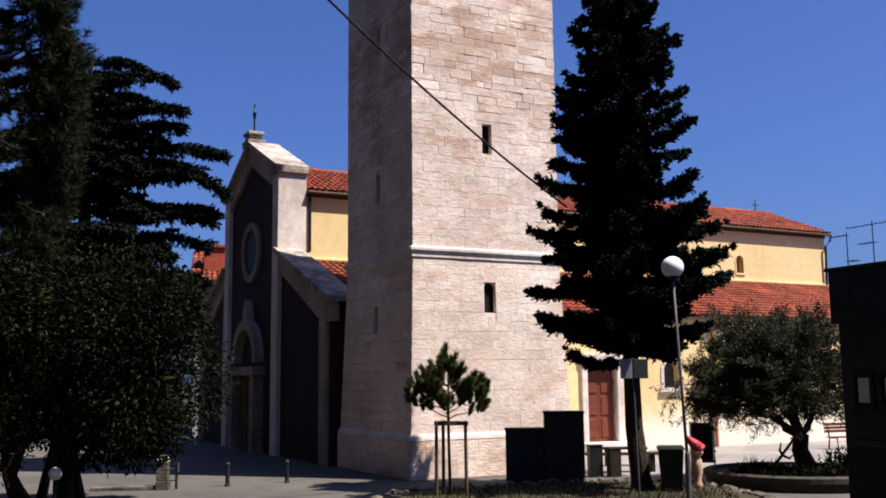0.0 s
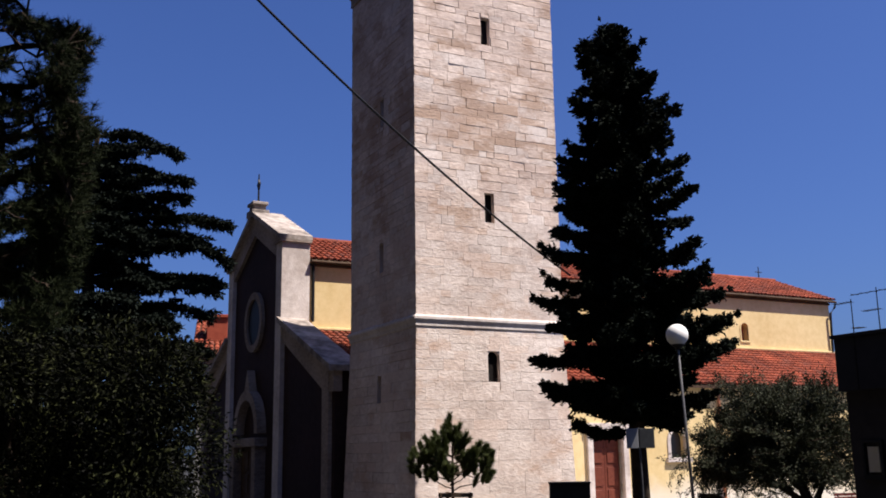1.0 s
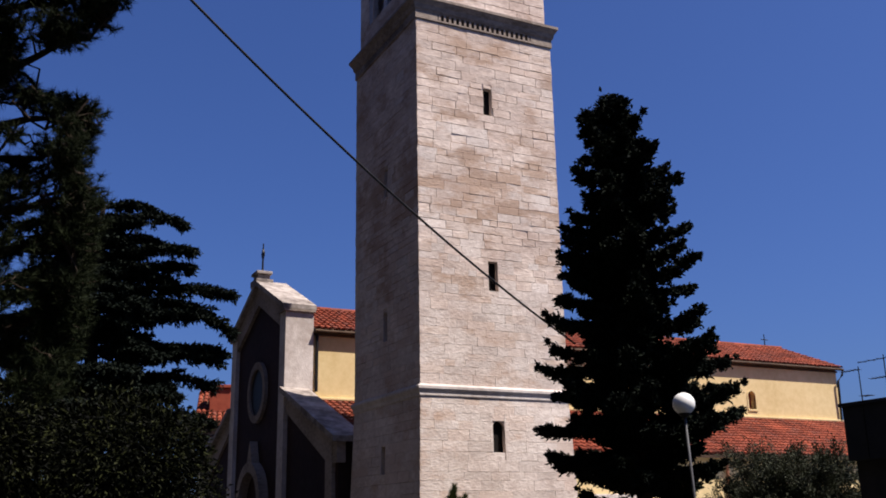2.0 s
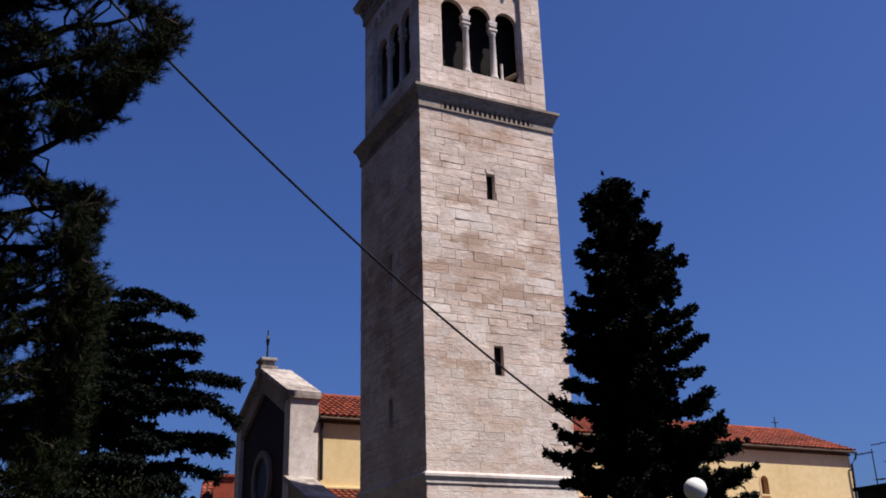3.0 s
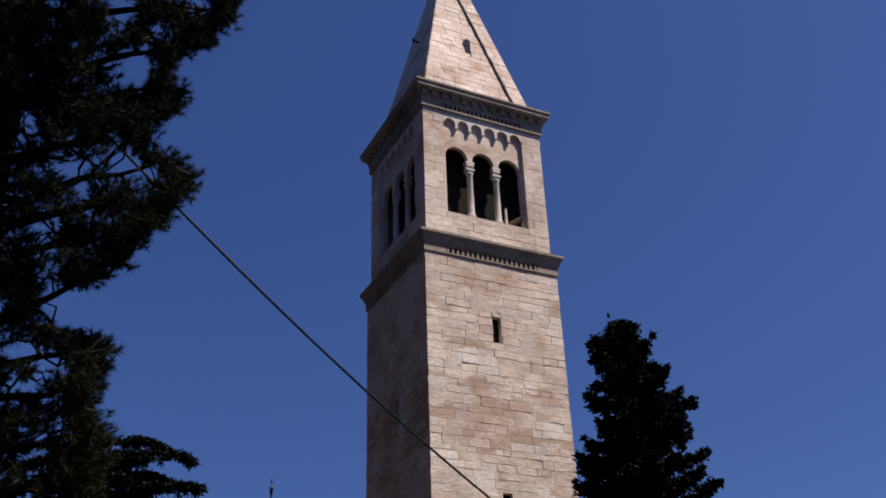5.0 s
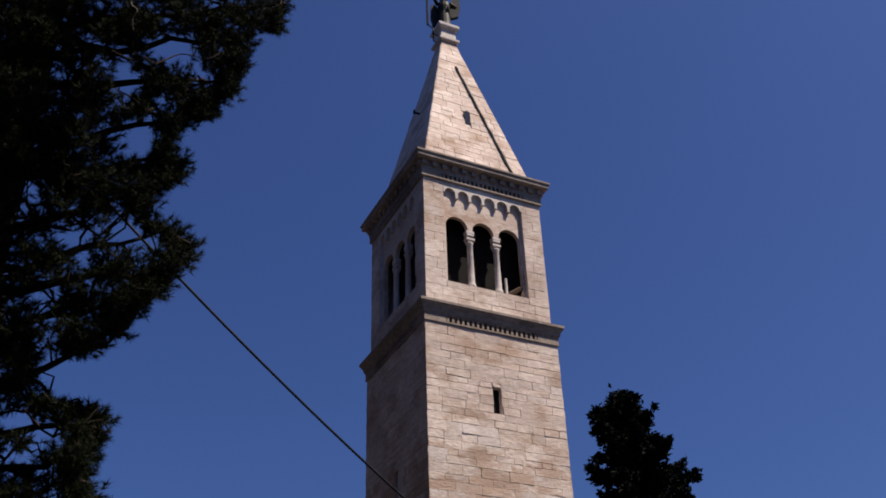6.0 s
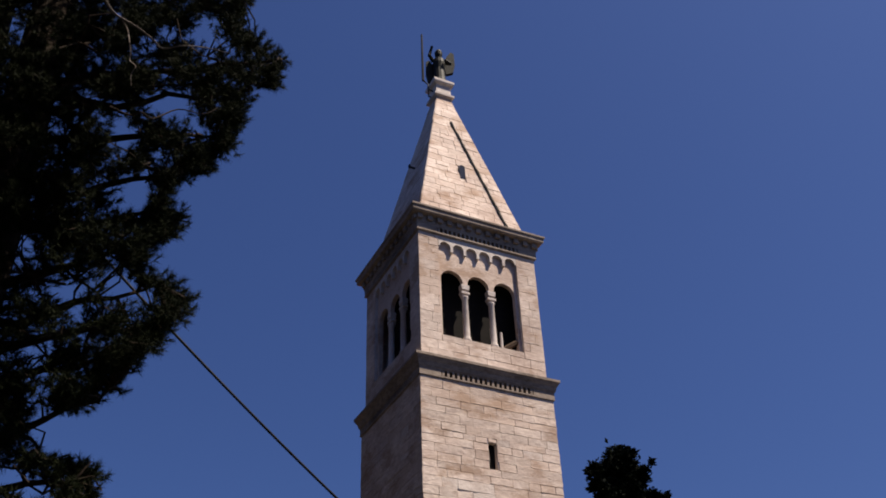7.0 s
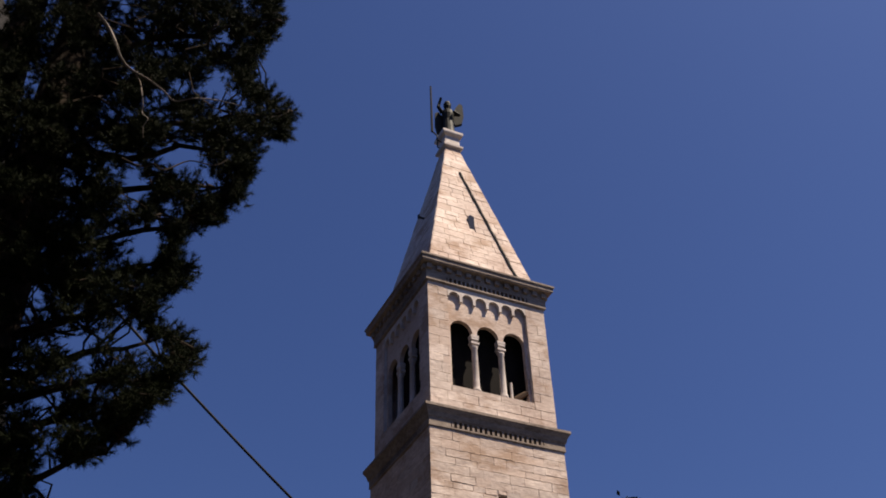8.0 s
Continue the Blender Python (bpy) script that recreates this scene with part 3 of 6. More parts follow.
tube(bm, [(0.72, -1.86, Z_SILL), (0.72, -1.86, Z_SILL + 0.62)], [0.045, 0.04], 8)
part("post", bm, STONE_PLAIN, tower, "short pale post in a belfry opening")
bm = bmesh.new()
tube(bm, [(0.82, -1.74, Z_SILL + 0.10), (1.26, -1.84, Z_SILL + 0.40)], [0.09, 0.09], 6)
part("beam", bm, TIMBER, tower, "old brown timber in a belfry opening")

# face stones of the shaft: courses of uneven blocks with recessed joints
rnd = random.Random(11)


def courses(z0, z1, holes, xr, lo=0.19, hi=0.31):
    """Blocks (x0, x1, z0, z1) that fill a face, cut at the openings."""
    out = []
    z = z0
    while z < z1 - 0.02:
        zt = z + rnd.uniform(lo, hi)
        if z1 - zt < 0.16:
            zt = z1
        x = -xr(z)
        first = rnd.uniform(0.25, 0.8)
        while x < xr(z) - 0.01:
            xe = x + first
            first = rnd.uniform(1.3, 3.9) * (zt - z)
            if xr(z) - xe < 0.22:
                xe = xr(z)
            spans = [(x, xe, z, zt)]
            for a, b, zb, zs, arched in holes:
                top = zs + ((b - a) / 2 if arched else 0)
                nxt = []
                for p, q, r, s in spans:
                    if q <= a or p >= b or s <= zb or r >= top:
                        nxt.append((p, q, r, s))
                        continue
                    if p < a:
                        nxt.append((p, a, r, s))
                    if q > b:
                        nxt.append((b, q, r, s))
                    m, n_ = max(p, a), min(q, b)
                    if r < zb:
                        nxt.append((m, n_, r, zb))
                    if s > top:
                        nxt.append((m, n_, top, s))
                spans = nxt
            out += [s for s in spans if s[1] - s[0] > 0.05 and s[3] - s[2] > 0.04]
            x = xe
        z = zt
    return out


def unit_blocks(n, mat):
    """Stone shapes one unit wide, high and deep, outer face at y = -1, edges worn unevenly."""
    made = []
    for i in range(n):
        bm = bmesh.new()
        wear = 0.965 if i % 6 == 0 else 0.996
        slab(bm, [(-0.5, 0.0), (0.5, 0.0), (0.5, 1.0), (-0.5, 1.0)], lambda x, z: Vector((x, 0, z)),
             lambda x, z: Vector((x * 0.995 + rnd.uniform(-0.003, 0.003), -1 + rnd.uniform(-0.13, 0.13), 0.5 + (z - 0.5) * wear + rnd.uniform(-0.012, 0.012))), 0.0)
        bmesh.ops.recalc_face_normals(bm, faces=bm.faces)
        me = bpy.data.meshes.new("stone_block")
        bm.to_mesh(me)
        bm.free()
        me.materials.append(mat)
        made.append(me)
    return made


tilt = math.atan2(H_LOW - H_MID, Z_C1 - Z_PLINTH)
SHAPES, ROUGH_SHAPES = unit_blocks(12, STONE), unit_blocks(12, STONE_ROUGH)
single = 0
for k in range(4):
    holes = LIT_HOLES if k == 0 else SIDE_HOLES if k == 1 else []
    rest, smooth = bmesh.new(), bmesh.new()
    for z0, z1, lo_, hi_ in ((Z_PLINTH + 0.02, 5.34, 0.19, 0.30), (5.63, 15.50, 0.15, 0.28)):
        for x0, x1, a, b in courses(z0, z1, holes, half, lo_, hi_):
            rough = float(np.interp(a, [1.0, 5.5, 8.0, 14.0], [0.30, 0.42, 0.60, 0.90]))
            hewn = rnd.random() < np.interp(a, [4.0, 7.0, 13.0], [0.05, 0.3, 0.95])
            out = INSET + rough * rnd.uniform(-0.005, 0.005)
            lower = rough * rnd.choice((0.0, 0.0, 0.0, 0.001, 0.002, 0.005, 0.016))
            ends = rough * rnd.choice((0.0, 0.0, 0.0, 0.001, 0.002, 0.009))
            worn = rnd.choice((0.001, 0.002, 0.004, 0.010))
            lean = [rough * rnd.uniform(-0.006, 0.006) for _ in range(3)]
            xm, zm = (x0 + x1) / 2, (a + b) / 2
            if k == 0 and single < 300:
                ob = new("stone_block", rnd.choice(ROUGH_SHAPES if hewn else SHAPES))
                ob.parent = tower
                ob.matrix_basis = pose((x0 + x1) / 2, -half(a) + INSET, a + lower, math.degrees(-tilt) if z0 < 5 else 0) @ Matrix.Diagonal((x1 - x0 - ends, out, b - a - lower, 1))
                single += 1
            else:
                slab(rest if hewn else smooth, [(x0, a + lower), (x1 - ends, a + lower), (x1 - ends, b), (x0, b)],
                     lambda x, z: Vector((x, -half(z) + INSET - 0.005, z)), lambda x, z, o=out: Vector((x, -half(z) + INSET - o - lean[0] * (z - zm) / (b - a) * 2 - lean[1] * (x - xm) / (x1 - x0) * 2 - lean[2] * (z - zm) * (x - xm) / (b - a) / (x1 - x0) * 3, z)), worn)
    for x0, x1, a, b in courses(0.02, 0.90, [], lambda z: 2.345, 0.40, 0.48):
        o, tight = rnd.uniform(0.0, 0.004), rnd.choice((0.0, 0.001, 0.004))
        slab(rest, [(x0, a + tight), (x1 - tight, a + tight), (x1 - tight, b), (x0, b)],
             lambda x, z: Vector((x, -2.33, z)), lambda x, z, o=o: Vector((x, -2.345 - o, z)), 0.003)
    for x0, x1, a, b in courses(16.2, Z_C3 - 0.03, [(-1.37, 1.37, Z_SILL - 0.03, 20.62, False)], lambda z: H_BEL, 0.26, 0.36):
        o, tight = rnd.uniform(-0.004, 0.004), rnd.choice((0.0, 0.001, 0.004, 0.012))
        slab(rest, [(x0, a + tight), (x1 - tight, a + tight), (x1 - tight, b), (x0, b)],
             lambda x, z: Vector((x, -H_BEL + 0.03, z)), lambda x, z, o=o: Vector((x, -H_BEL - 0.004 + o, z)), 0.003)
    for stones, mat in ((rest, STONE_ROUGH), (smooth, STONE)):
        turn_z(stones, -90 * k)
        part("stone_facing", stones, mat, tower)["kind"] = "stuff"

# statue on the tip: one plain winged shape
bm = bmesh.new()
lathe(bm, [(0.24, 29.62), (0.29, 29.70), (0.25, 29.95), (0.23, 30.25), (0.20, 30.55), (0.25, 30.85), (0.23, 31.05), (0.10, 31.20), (0.15, 31.36), (0.16, 31.50), (0.10, 31.64), (0.02, 31.68)], 14, -0.07, 0.0)
for s, top in ((-1, 31.15), (1, 31.72)):
    tip = [(s * 0.10, 30.95), (s * 0.28, top - 0.25), (s * 0.44, top), (s * 0.56, top - 0.10), (s * 0.58, top - 0.75), (s * 0.50, top - 1.15), (s * 0.36, top - 1.22), (s * 0.22, 30.45)]
    prism(bm, tip if s > 0 else tip[::-1], 0.08, 0.22)
tube(bm, [(-0.28, 0, 31.0), (-0.46, -0.16, 31.18), (-0.36, -0.26, 31.58)], [0.09, 0.075, 0.06], 7)
tube(bm, [(0.16, 0, 31.0), (0.34, -0.14, 30.80), (0.12, -0.28, 30.85)], [0.085, 0.075, 0.06], 7)
statue = link("statue", bm, BRONZE)
statue.matrix_world = CHURCH @ pose(12.45, 23.52, 0, 0, 0, -18)
tagged(statue, "dark bronze winged statue standing on the spire's pedestal", "statue")

# ---------------------------------------------------------------- church
church = thing("church", "yellow church with red tiled roofs and shaded dark facade", "church",
               CHURCH @ Matrix.Translation((0, 0, -0.127)) @ Matrix.Scale(1.055, 4))
FA, FB = 9.24, 10.16                      # facade front and back
NB0, NB1, NC = 29.10, 35.30, 32.20        # nave walls and centre
AB0, AB1 = 24.60, 39.30                   # aisle walls
A_END = 33.25
Z_EAVE, Z_RIDGE, Z_ATOP, Z_AEAVE = 8.44, 9.69, 6.10, 4.45


def side_prism(bm, pts, a0, a1):
    """Extrudes a polygon of (b, z) along the church's axis."""
    lo = [bm.verts.new((a0, b, z)) for b, z in pts]
    hi = [bm.verts.new((a1, b, z)) for b, z in pts]
    bm.faces.new(lo)
    bm.faces.new(hi[::-1])
    for i in range(len(pts)):
        j = (i + 1) % len(pts)
        bm.faces.new((lo[i], hi[i], hi[j], lo[j]))


# facade: dark red field, darkened further for its shade, with a pale stone frame
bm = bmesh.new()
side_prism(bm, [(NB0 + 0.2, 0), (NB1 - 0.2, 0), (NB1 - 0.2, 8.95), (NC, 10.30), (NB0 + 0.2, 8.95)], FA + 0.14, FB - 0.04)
part("facade_wall", bm, SHADED_RENDER, church, "dark red rendered facade, its colour darkened further for the shade")
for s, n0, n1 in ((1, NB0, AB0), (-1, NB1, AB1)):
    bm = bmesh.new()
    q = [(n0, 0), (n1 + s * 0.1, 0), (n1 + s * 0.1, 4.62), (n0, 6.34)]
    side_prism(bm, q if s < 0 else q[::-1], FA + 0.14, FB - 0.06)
    part("facade_wall", bm, SHADED_RENDER, church)
    bm = bmesh.new()
    b0, b1 = (n0 - 0.06, n0 + 0.52) if s > 0 else (n0 - 0.52, n0 + 0.06)
    side_prism(bm, [(b0, 0), (b1, 0), (b1, 9.0), (b0, 9.0)], FA, FB)
    part("pilaster", bm, STONE_PLAIN, church, "pale stone corner pilaster of the nave front")
    bm = bmesh.new()
    b0, b1 = (n1 + 0.28, n1 + 0.78) if s > 0 else (n1 - 0.78, n1 - 0.28)
    side_prism(bm, [(b0, 0), (b1, 0), (b1, 4.5), (b0, 4.5)], FA + 0.03, FB - 0.02)
    part("pilaster", bm, WEATHERED, church)
    # raking frame and coping, nave
    e = n0 - s * 0.14
    bm = bmesh.new()
    q = [(NC, 9.72), (n0 + s * 0.5, 8.50), (n0 - s * 0.05, 8.50), (n0 - s * 0.05, 9.0), (NC, 10.42)]
    side_prism(bm, q, FA + 0.02, FA + 0.30)
    part("rake_band", bm, WEATHERED, church)
    bm = bmesh.new()
    side_prism(bm, [(NC, 10.40), (e, 8.97), (e, 9.12), (NC, 10.58)], FA - 0.12, FB + 0.06)
    part("coping", bm, COPING, church, "sunlit pale stone gable coping")
    bm = bmesh.new()
    side_prism(bm, [(e, 8.90), (n0 + s * 0.56, 8.90), (n0 + s * 0.56, 8.985), (e, 8.985)], FA - 0.08, FB + 0.04)
    part("kneeler", bm, WEATHERED, church)
    # aisle side
    e = n1 - s * 0.18
    bm = bmesh.new()
    side_prism(bm, [(n0 - s * 0.1, 5.74), (n1 + s * 0.6, 3.95), (n1 - s * 0.05, 3.95), (n1 - s * 0.05, 4.55), (n0 - s * 0.1, 6.34)], FA + 0.05, FA + 0.30)
    part("rake_band", bm, WEATHERED, church)
    bm = bmesh.new()
    side_prism(bm, [(n0 + s * 0.02, 6.34), (e, 4.48), (e, 4.64), (n0 + s * 0.02, 6.52)], FA - 0.12, FB - 0.12)
    part("coping", bm, COPING, church, "pale stone coping of the aisle front")
PC = NC + 0.28
bm = bmesh.new()
box(bm, FA - 0.12, FA + 0.50, PC - 0.36, PC + 0.36, 10.42, 10.66, 0.02)
box(bm, FA - 0.04, FA + 0.40, PC - 0.28, PC + 0.28, 10.62, 10.84, 0.02)
box(bm, FA - 0.10, FA + 0.46, PC - 0.36, PC + 0.36, 10.84, 10.95, 0.02)
part("apex_pedestal", bm, COPING, church, "small stone pedestal on the gable")
bm = bmesh.new()
tube(bm, [(FA + 0.20, PC, 10.92), (FA + 0.20, PC, 12.02)], [0.040, 0.022], 7)
tube(bm, [(FA + 0.20, PC - 0.17, 11.66), (FA + 0.20, PC + 0.17, 11.66)], [0.028, 0.028], 7)
side_prism(bm, [(PC, 11.42), (PC + 0.13, 11.62), (PC, 11.84), (PC - 0.13, 11.62)], FA + 0.17, FA + 0.23)
part("gable_cross", bm, IRON, church, "dark iron cross")
# rose window and portal
bm = bmesh.new()
for i in range(28):
    t0, t1 = 2 * math.pi * i / 28, 2 * math.pi * (i + 1) / 28
    pts = [(NC + r * math.cos(t), 6.72 + r * math.sin(t)) for r, t in ((0.78, t0), (1.02, t0), (1.02, t1), (0.78, t1))]
    side_prism(bm, pts, FA + 0.02, FA + 0.3)
rose = part("rose_window", bm, WEATHERED, church, "round window with pale stone ring")
bm = bmesh.new()
side_prism(bm, [(NC + 0.80 * math.cos(2 * math.pi * i / 28), 6.72 + 0.80 * math.sin(2 * math.pi * i / 28)) for i in range(28)], FA + 0.10, FA + 0.135)
part("pane", bm, LEAD_GLASS, rose)
portal = new("portal")
portal.parent = church
for s in (-1, 1):
    bm = bmesh.new()
    b0, b1 = sorted((NC + s * 1.05, NC + s * 1.42))
    box(bm, FA - 0.22, FA + 0.2, b0, b1, 0.0, 2.62, 0.02)
    part("jamb", bm, WEATHERED, portal)
bm = bmesh.new()
box(bm, FA - 0.28, FA + 0.2, NC - 1.55, NC + 1.55, 2.58, 2.86, 0.02)
part("lintel", bm, WEATHERED, portal)
bm = bmesh.new()
outer = arc(NC, 3.0, 1.42, 18)
inner = arc(NC, 3.0, 1.10, 18)
for i in range(18):
    side_prism(bm, [inner[i], outer[i], outer[i + 1], inner[i + 1]], FA - 0.16, FA + 0.18)
side_prism(bm, [(NC - 0.3, 4.38), (NC + 0.3, 4.38), (NC, 5.10)], FA - 0.12, FA + 0.18)
part("arch", bm, WEATHERED, portal)
for s in (-1, 1):
    bm = bmesh.new()
    b0, b1 = sorted((NC + s * 0.01, NC + s * 1.05))
    box(bm, FA + 0.06, FA + 0.13, b0, b1, 0.05, 2.58, 0.01)
    for z0, z1 in ((0.25, 0.95), (1.1, 1.7), (1.85, 2.45)):
        box(bm, FA + 0.03, FA + 0.07, b0 + 0.15, b1 - 0.15, z0, z1, 0.015)
    part("door_leaf", bm, TIMBER, portal)

# long walls: clerestory and aisle on both sides, end wall
bm = bmesh.new()
opened_wall(bm, FB - 0.05, A_END, 0.0, Z_EAVE - 0.12, NB0, NB0 + 0.5, [(28.22, 28.60, 6.50, 7.02, True)])
part("nave_wall", bm, YELLOW, church, "yellow rendered clerestory wall")
bm = bmesh.new()
opened_wall(bm, FB - 0.05, A_END, 0.0, Z_EAVE - 0.12, NB1 - 0.5, NB1, [])
part("nave_wall", bm, YELLOW, church)
bm = bmesh.new()
side_prism(bm, [(NB0 + 0.5, 0), (NB1 - 0.5, 0), (NB1 - 0.5, Z_EAVE + 0.05), (NC, Z_RIDGE - 0.08), (NB0 + 0.5, Z_EAVE + 0.05)], A_END - 0.5, A_END)
part("end_wall", bm, YELLOW, church)
bm = bmesh.new()
box(bm, 28.20, 28.62, NB0 + 0.26, NB0 + 0.30, 6.45, 7.30)
cw = part("window", bm, BRICK_RED, church, "small arched window with rust-red shutter")
bm = bmesh.new()
pts_i, pts_o = arc(28.41, 7.02, 0.19, 10), arc(28.41, 7.02, 0.25, 10)
for i in range(10):
    prism(bm, [pts_i[i], pts_o[i], pts_o[i + 1], pts_i[i + 1]], NB0 - 0.02, NB0 + 0.1)
box(bm, 28.16, 28.66, NB0 - 0.04, NB0 + 0.1, 6.42, 6.50, 0.01)
for x in (28.16, 28.60):
    box(bm, x, x + 0.06, NB0 - 0.02, NB0 + 0.1, 6.50, 7.02)
part("window_frame", bm, YELLOW, cw)
DOOR_A = (17.55, 18.66)
WIN_A = (20.55, 21.15)
bm = bmesh.new()
opened_wall(bm, FB - 0.06, A_END, 0.0, Z_AEAVE - 0.1, AB0, AB0 + 0.5, [(DOOR_A[0], DOOR_A[1], 0.45, 2.86, False), (WIN_A[0], WIN_A[1], 2.05, 2.60, True)])
part("aisle_wall", bm, YELLOW_LIT_FOOT, church, "sunlit yellow rendered aisle wall")
bm = bmesh.new()
opened_wall(bm, FB - 0.06, A_END, 0.0, Z_AEAVE - 0.1, AB1 - 0.5, AB1, [])
part("aisle_wall", bm, YELLOW, church)
for b0, b1 in ((AB0 + 0.5, NB0), (NB1, AB1 - 0.5)):
    bm = bmesh.new()
    hi, lo = Z_ATOP - 0.1, Z_AEAVE
    za, zb = (lo, hi) if b0 < NC else (hi, lo)
    side_prism(bm, [(b0, 0), (b1, 0), (b1, zb), (b0, za)], A_END - 0.5, A_END)
    part("end_wall", bm, YELLOW, church)
# mouldings under the eaves, along the top of the aisle roof
bm = bmesh.new()
box(bm, FB, A_END + 0.06, NB0 - 0.05, NB0 + 0.02, 8.18, 8.27, 0.015)
part("eaves_moulding", bm, TIMBER, church)
bm = bmesh.new()
box(bm, FB + 0.01, A_END + 0.02, NB0 - 0.09, NB0 - 0.002, 6.15, 6.23, 0.015)
part("string_course", bm, YELLOW, church, "pale moulding above the aisle roof")
# side door
door = new("door")
door.parent = church
door["label"] = "red-brown panelled double door in a pale stone surround"
for i in (0, 1):
    a0 = DOOR_A[0] + 0.02 + i * 0.54
    bm = bmesh.new()
    box(bm, a0, a0 + 0.53, AB0 + 0.16, AB0 + 0.21, 0.46, 2.85, 0.006)
    leaf = part("door_leaf", bm, DOOR, door)
    for j, (z0, z1) in enumerate(((0.58, 1.15), (1.25, 1.82), (1.92, 2.28), (2.36, 2.74))):
        bm = bmesh.new()
        box(bm, a0 + 0.08, a0 + 0.45, AB0 + 0.135, AB0 + 0.165, z0, z1, 0.02)
        part("panel", bm, DOOR, leaf)
for a0, a1 in ((DOOR_A[0] - 0.20, DOOR_A[0]), (DOOR_A[1], DOOR_A[1] + 0.20)):
    bm = bmesh.new()
    box(bm, a0, a1, AB0 - 0.10, AB0 + 0.20, 0.40, 2.86, 0.015)
    part("jamb", bm, STONE_PLAIN, door, "pale stone door jamb")
bm = bmesh.new()
box(bm, DOOR_A[0] - 0.24, DOOR_A[1] + 0.24, AB0 - 0.12, AB0 + 0.20, 2.86, 3.12, 0.015)
part("lintel", bm, STONE_PLAIN, door)
for i in range(3):
    bm = bmesh.new()
    box(bm, DOOR_A[0] - 0.35 - 0.18 * i, DOOR_A[1] + 0.35 + 0.18 * i, AB0 - 0.45 - 0.32 * i, AB0 - 0.002 if i == 0 else AB0 - 0.45 - 0.32 * (i - 1) - 0.003, 0.0, 0.45 - 0.15 * i, 0.012)
    part("step", bm, STONE_PLAIN, door, "worn pale stone step")
# aisle window and pipes
bm = bmesh.new()
box(bm, WIN_A[0] - 0.02, WIN_A[1] + 0.02, AB0 + 0.22, AB0 + 0.25, 2.0, 2.95)
aw = part("window", bm, WINDOW_GLASS, church, "small arched aisle window with white surround")
bm = bmesh.new()
wc = (WIN_A[0] + WIN_A[1]) / 2
pts_i, pts_o = arc(wc, 2.60, 0.30, 12), arc(wc, 2.60, 0.42, 12)
for i in range(12):
    prism(bm, [pts_i[i], pts_o[i], pts_o[i + 1], pts_i[i + 1]], AB0 - 0.03, AB0 + 0.1)
for x in (wc - 0.42, wc + 0.30):
    box(bm, x, x + 0.12, AB0 - 0.03, AB0 + 0.1, 2.05, 2.60)
box(bm, wc - 0.5, wc + 0.5, AB0 - 0.10, AB0 + 0.1, 1.91, 2.05, 0.015)
part("window_frame", bm, STONE_PLAIN, aw)
bm = bmesh.new()
tube(bm, [(22.6, AB0 - 0.07, 0.0), (22.6, AB0 - 0.07, 4.2)], [0.05, 0.05], 8)
part("downpipe", bm, TERRACOTTA, church, "brown downpipe")
bm = bmesh.new()
tube(bm, [(A_END + 0.25, NB0 - 0.16, 8.28), (A_END + 0.2, NB0 - 0.16, 8.10), (A_END - 0.05, NB0 - 0.12, 7.82), (A_END - 0.08, NB0 - 0.08, 6.2)], [0.05] * 4, 8)
part("downpipe", bm, IRON, church)
bm = bmesh.new()
tube(bm, [(FB + 0.12, NB0 - 0.07, 6.4), (FB + 0.12, NB0 - 0.07, 8.2)], [0.05, 0.05], 8)
part("downpipe", bm, IRON, church)

# roofs: boards, then rows of half-round tiles as real geometry


def tiled(name, a0, a1, b_low, z_low, b_high, z_high, parent, col=0.215, row=0.36):
    """Barrel tiles on a plane from its eave (b_low) up to its top (b_high)."""
    run, rise = b_high - b_low, z_high - z_low
    length = math.hypot(run, rise)
    up = Vector((0, run / length, rise / length))
    out = Vector((0, -rise / length, run / length))
    if out.z < 0:
        out = -out
    verts, faces = [], []
    n_c, n_r = int((a1 - a0) / col), int(length / row)
    seg = 4
    for i in range(n_c):
        a = a0 + (i + 0.5) * (a1 - a0) / n_c
        for j in range(n_r):
            ja, jb = rnd.uniform(-0.012, 0.012), rnd.uniform(-0.02, 0.02)
            s0, s1 = j * length / n_r + jb, (j + 1) * length / n_r + 0.05
            base = len(verts)
            for s, r, lift in ((s0, col * 0.46, 0.028), (s1, col * 0.40, 0.0)):
                for t in range(seg + 1):
                    th = math.pi * t / seg
                    p = Vector((a + ja + r * math.cos(th), b_low, z_low)) + up * s + out * (r * 0.75 * math.sin(th) + lift + 0.012)
                    verts.append(p)
            for t in range(seg):
                faces.append((base + t, base + t + 1, base + seg + 2 + t, base + seg + 1 + t))
            faces.append(tuple(base + t for t in range(seg, -1, -1)))
    ob = raw(name, verts, faces, TILE, parent)
    ob["kind"] = "stuff"
    return ob


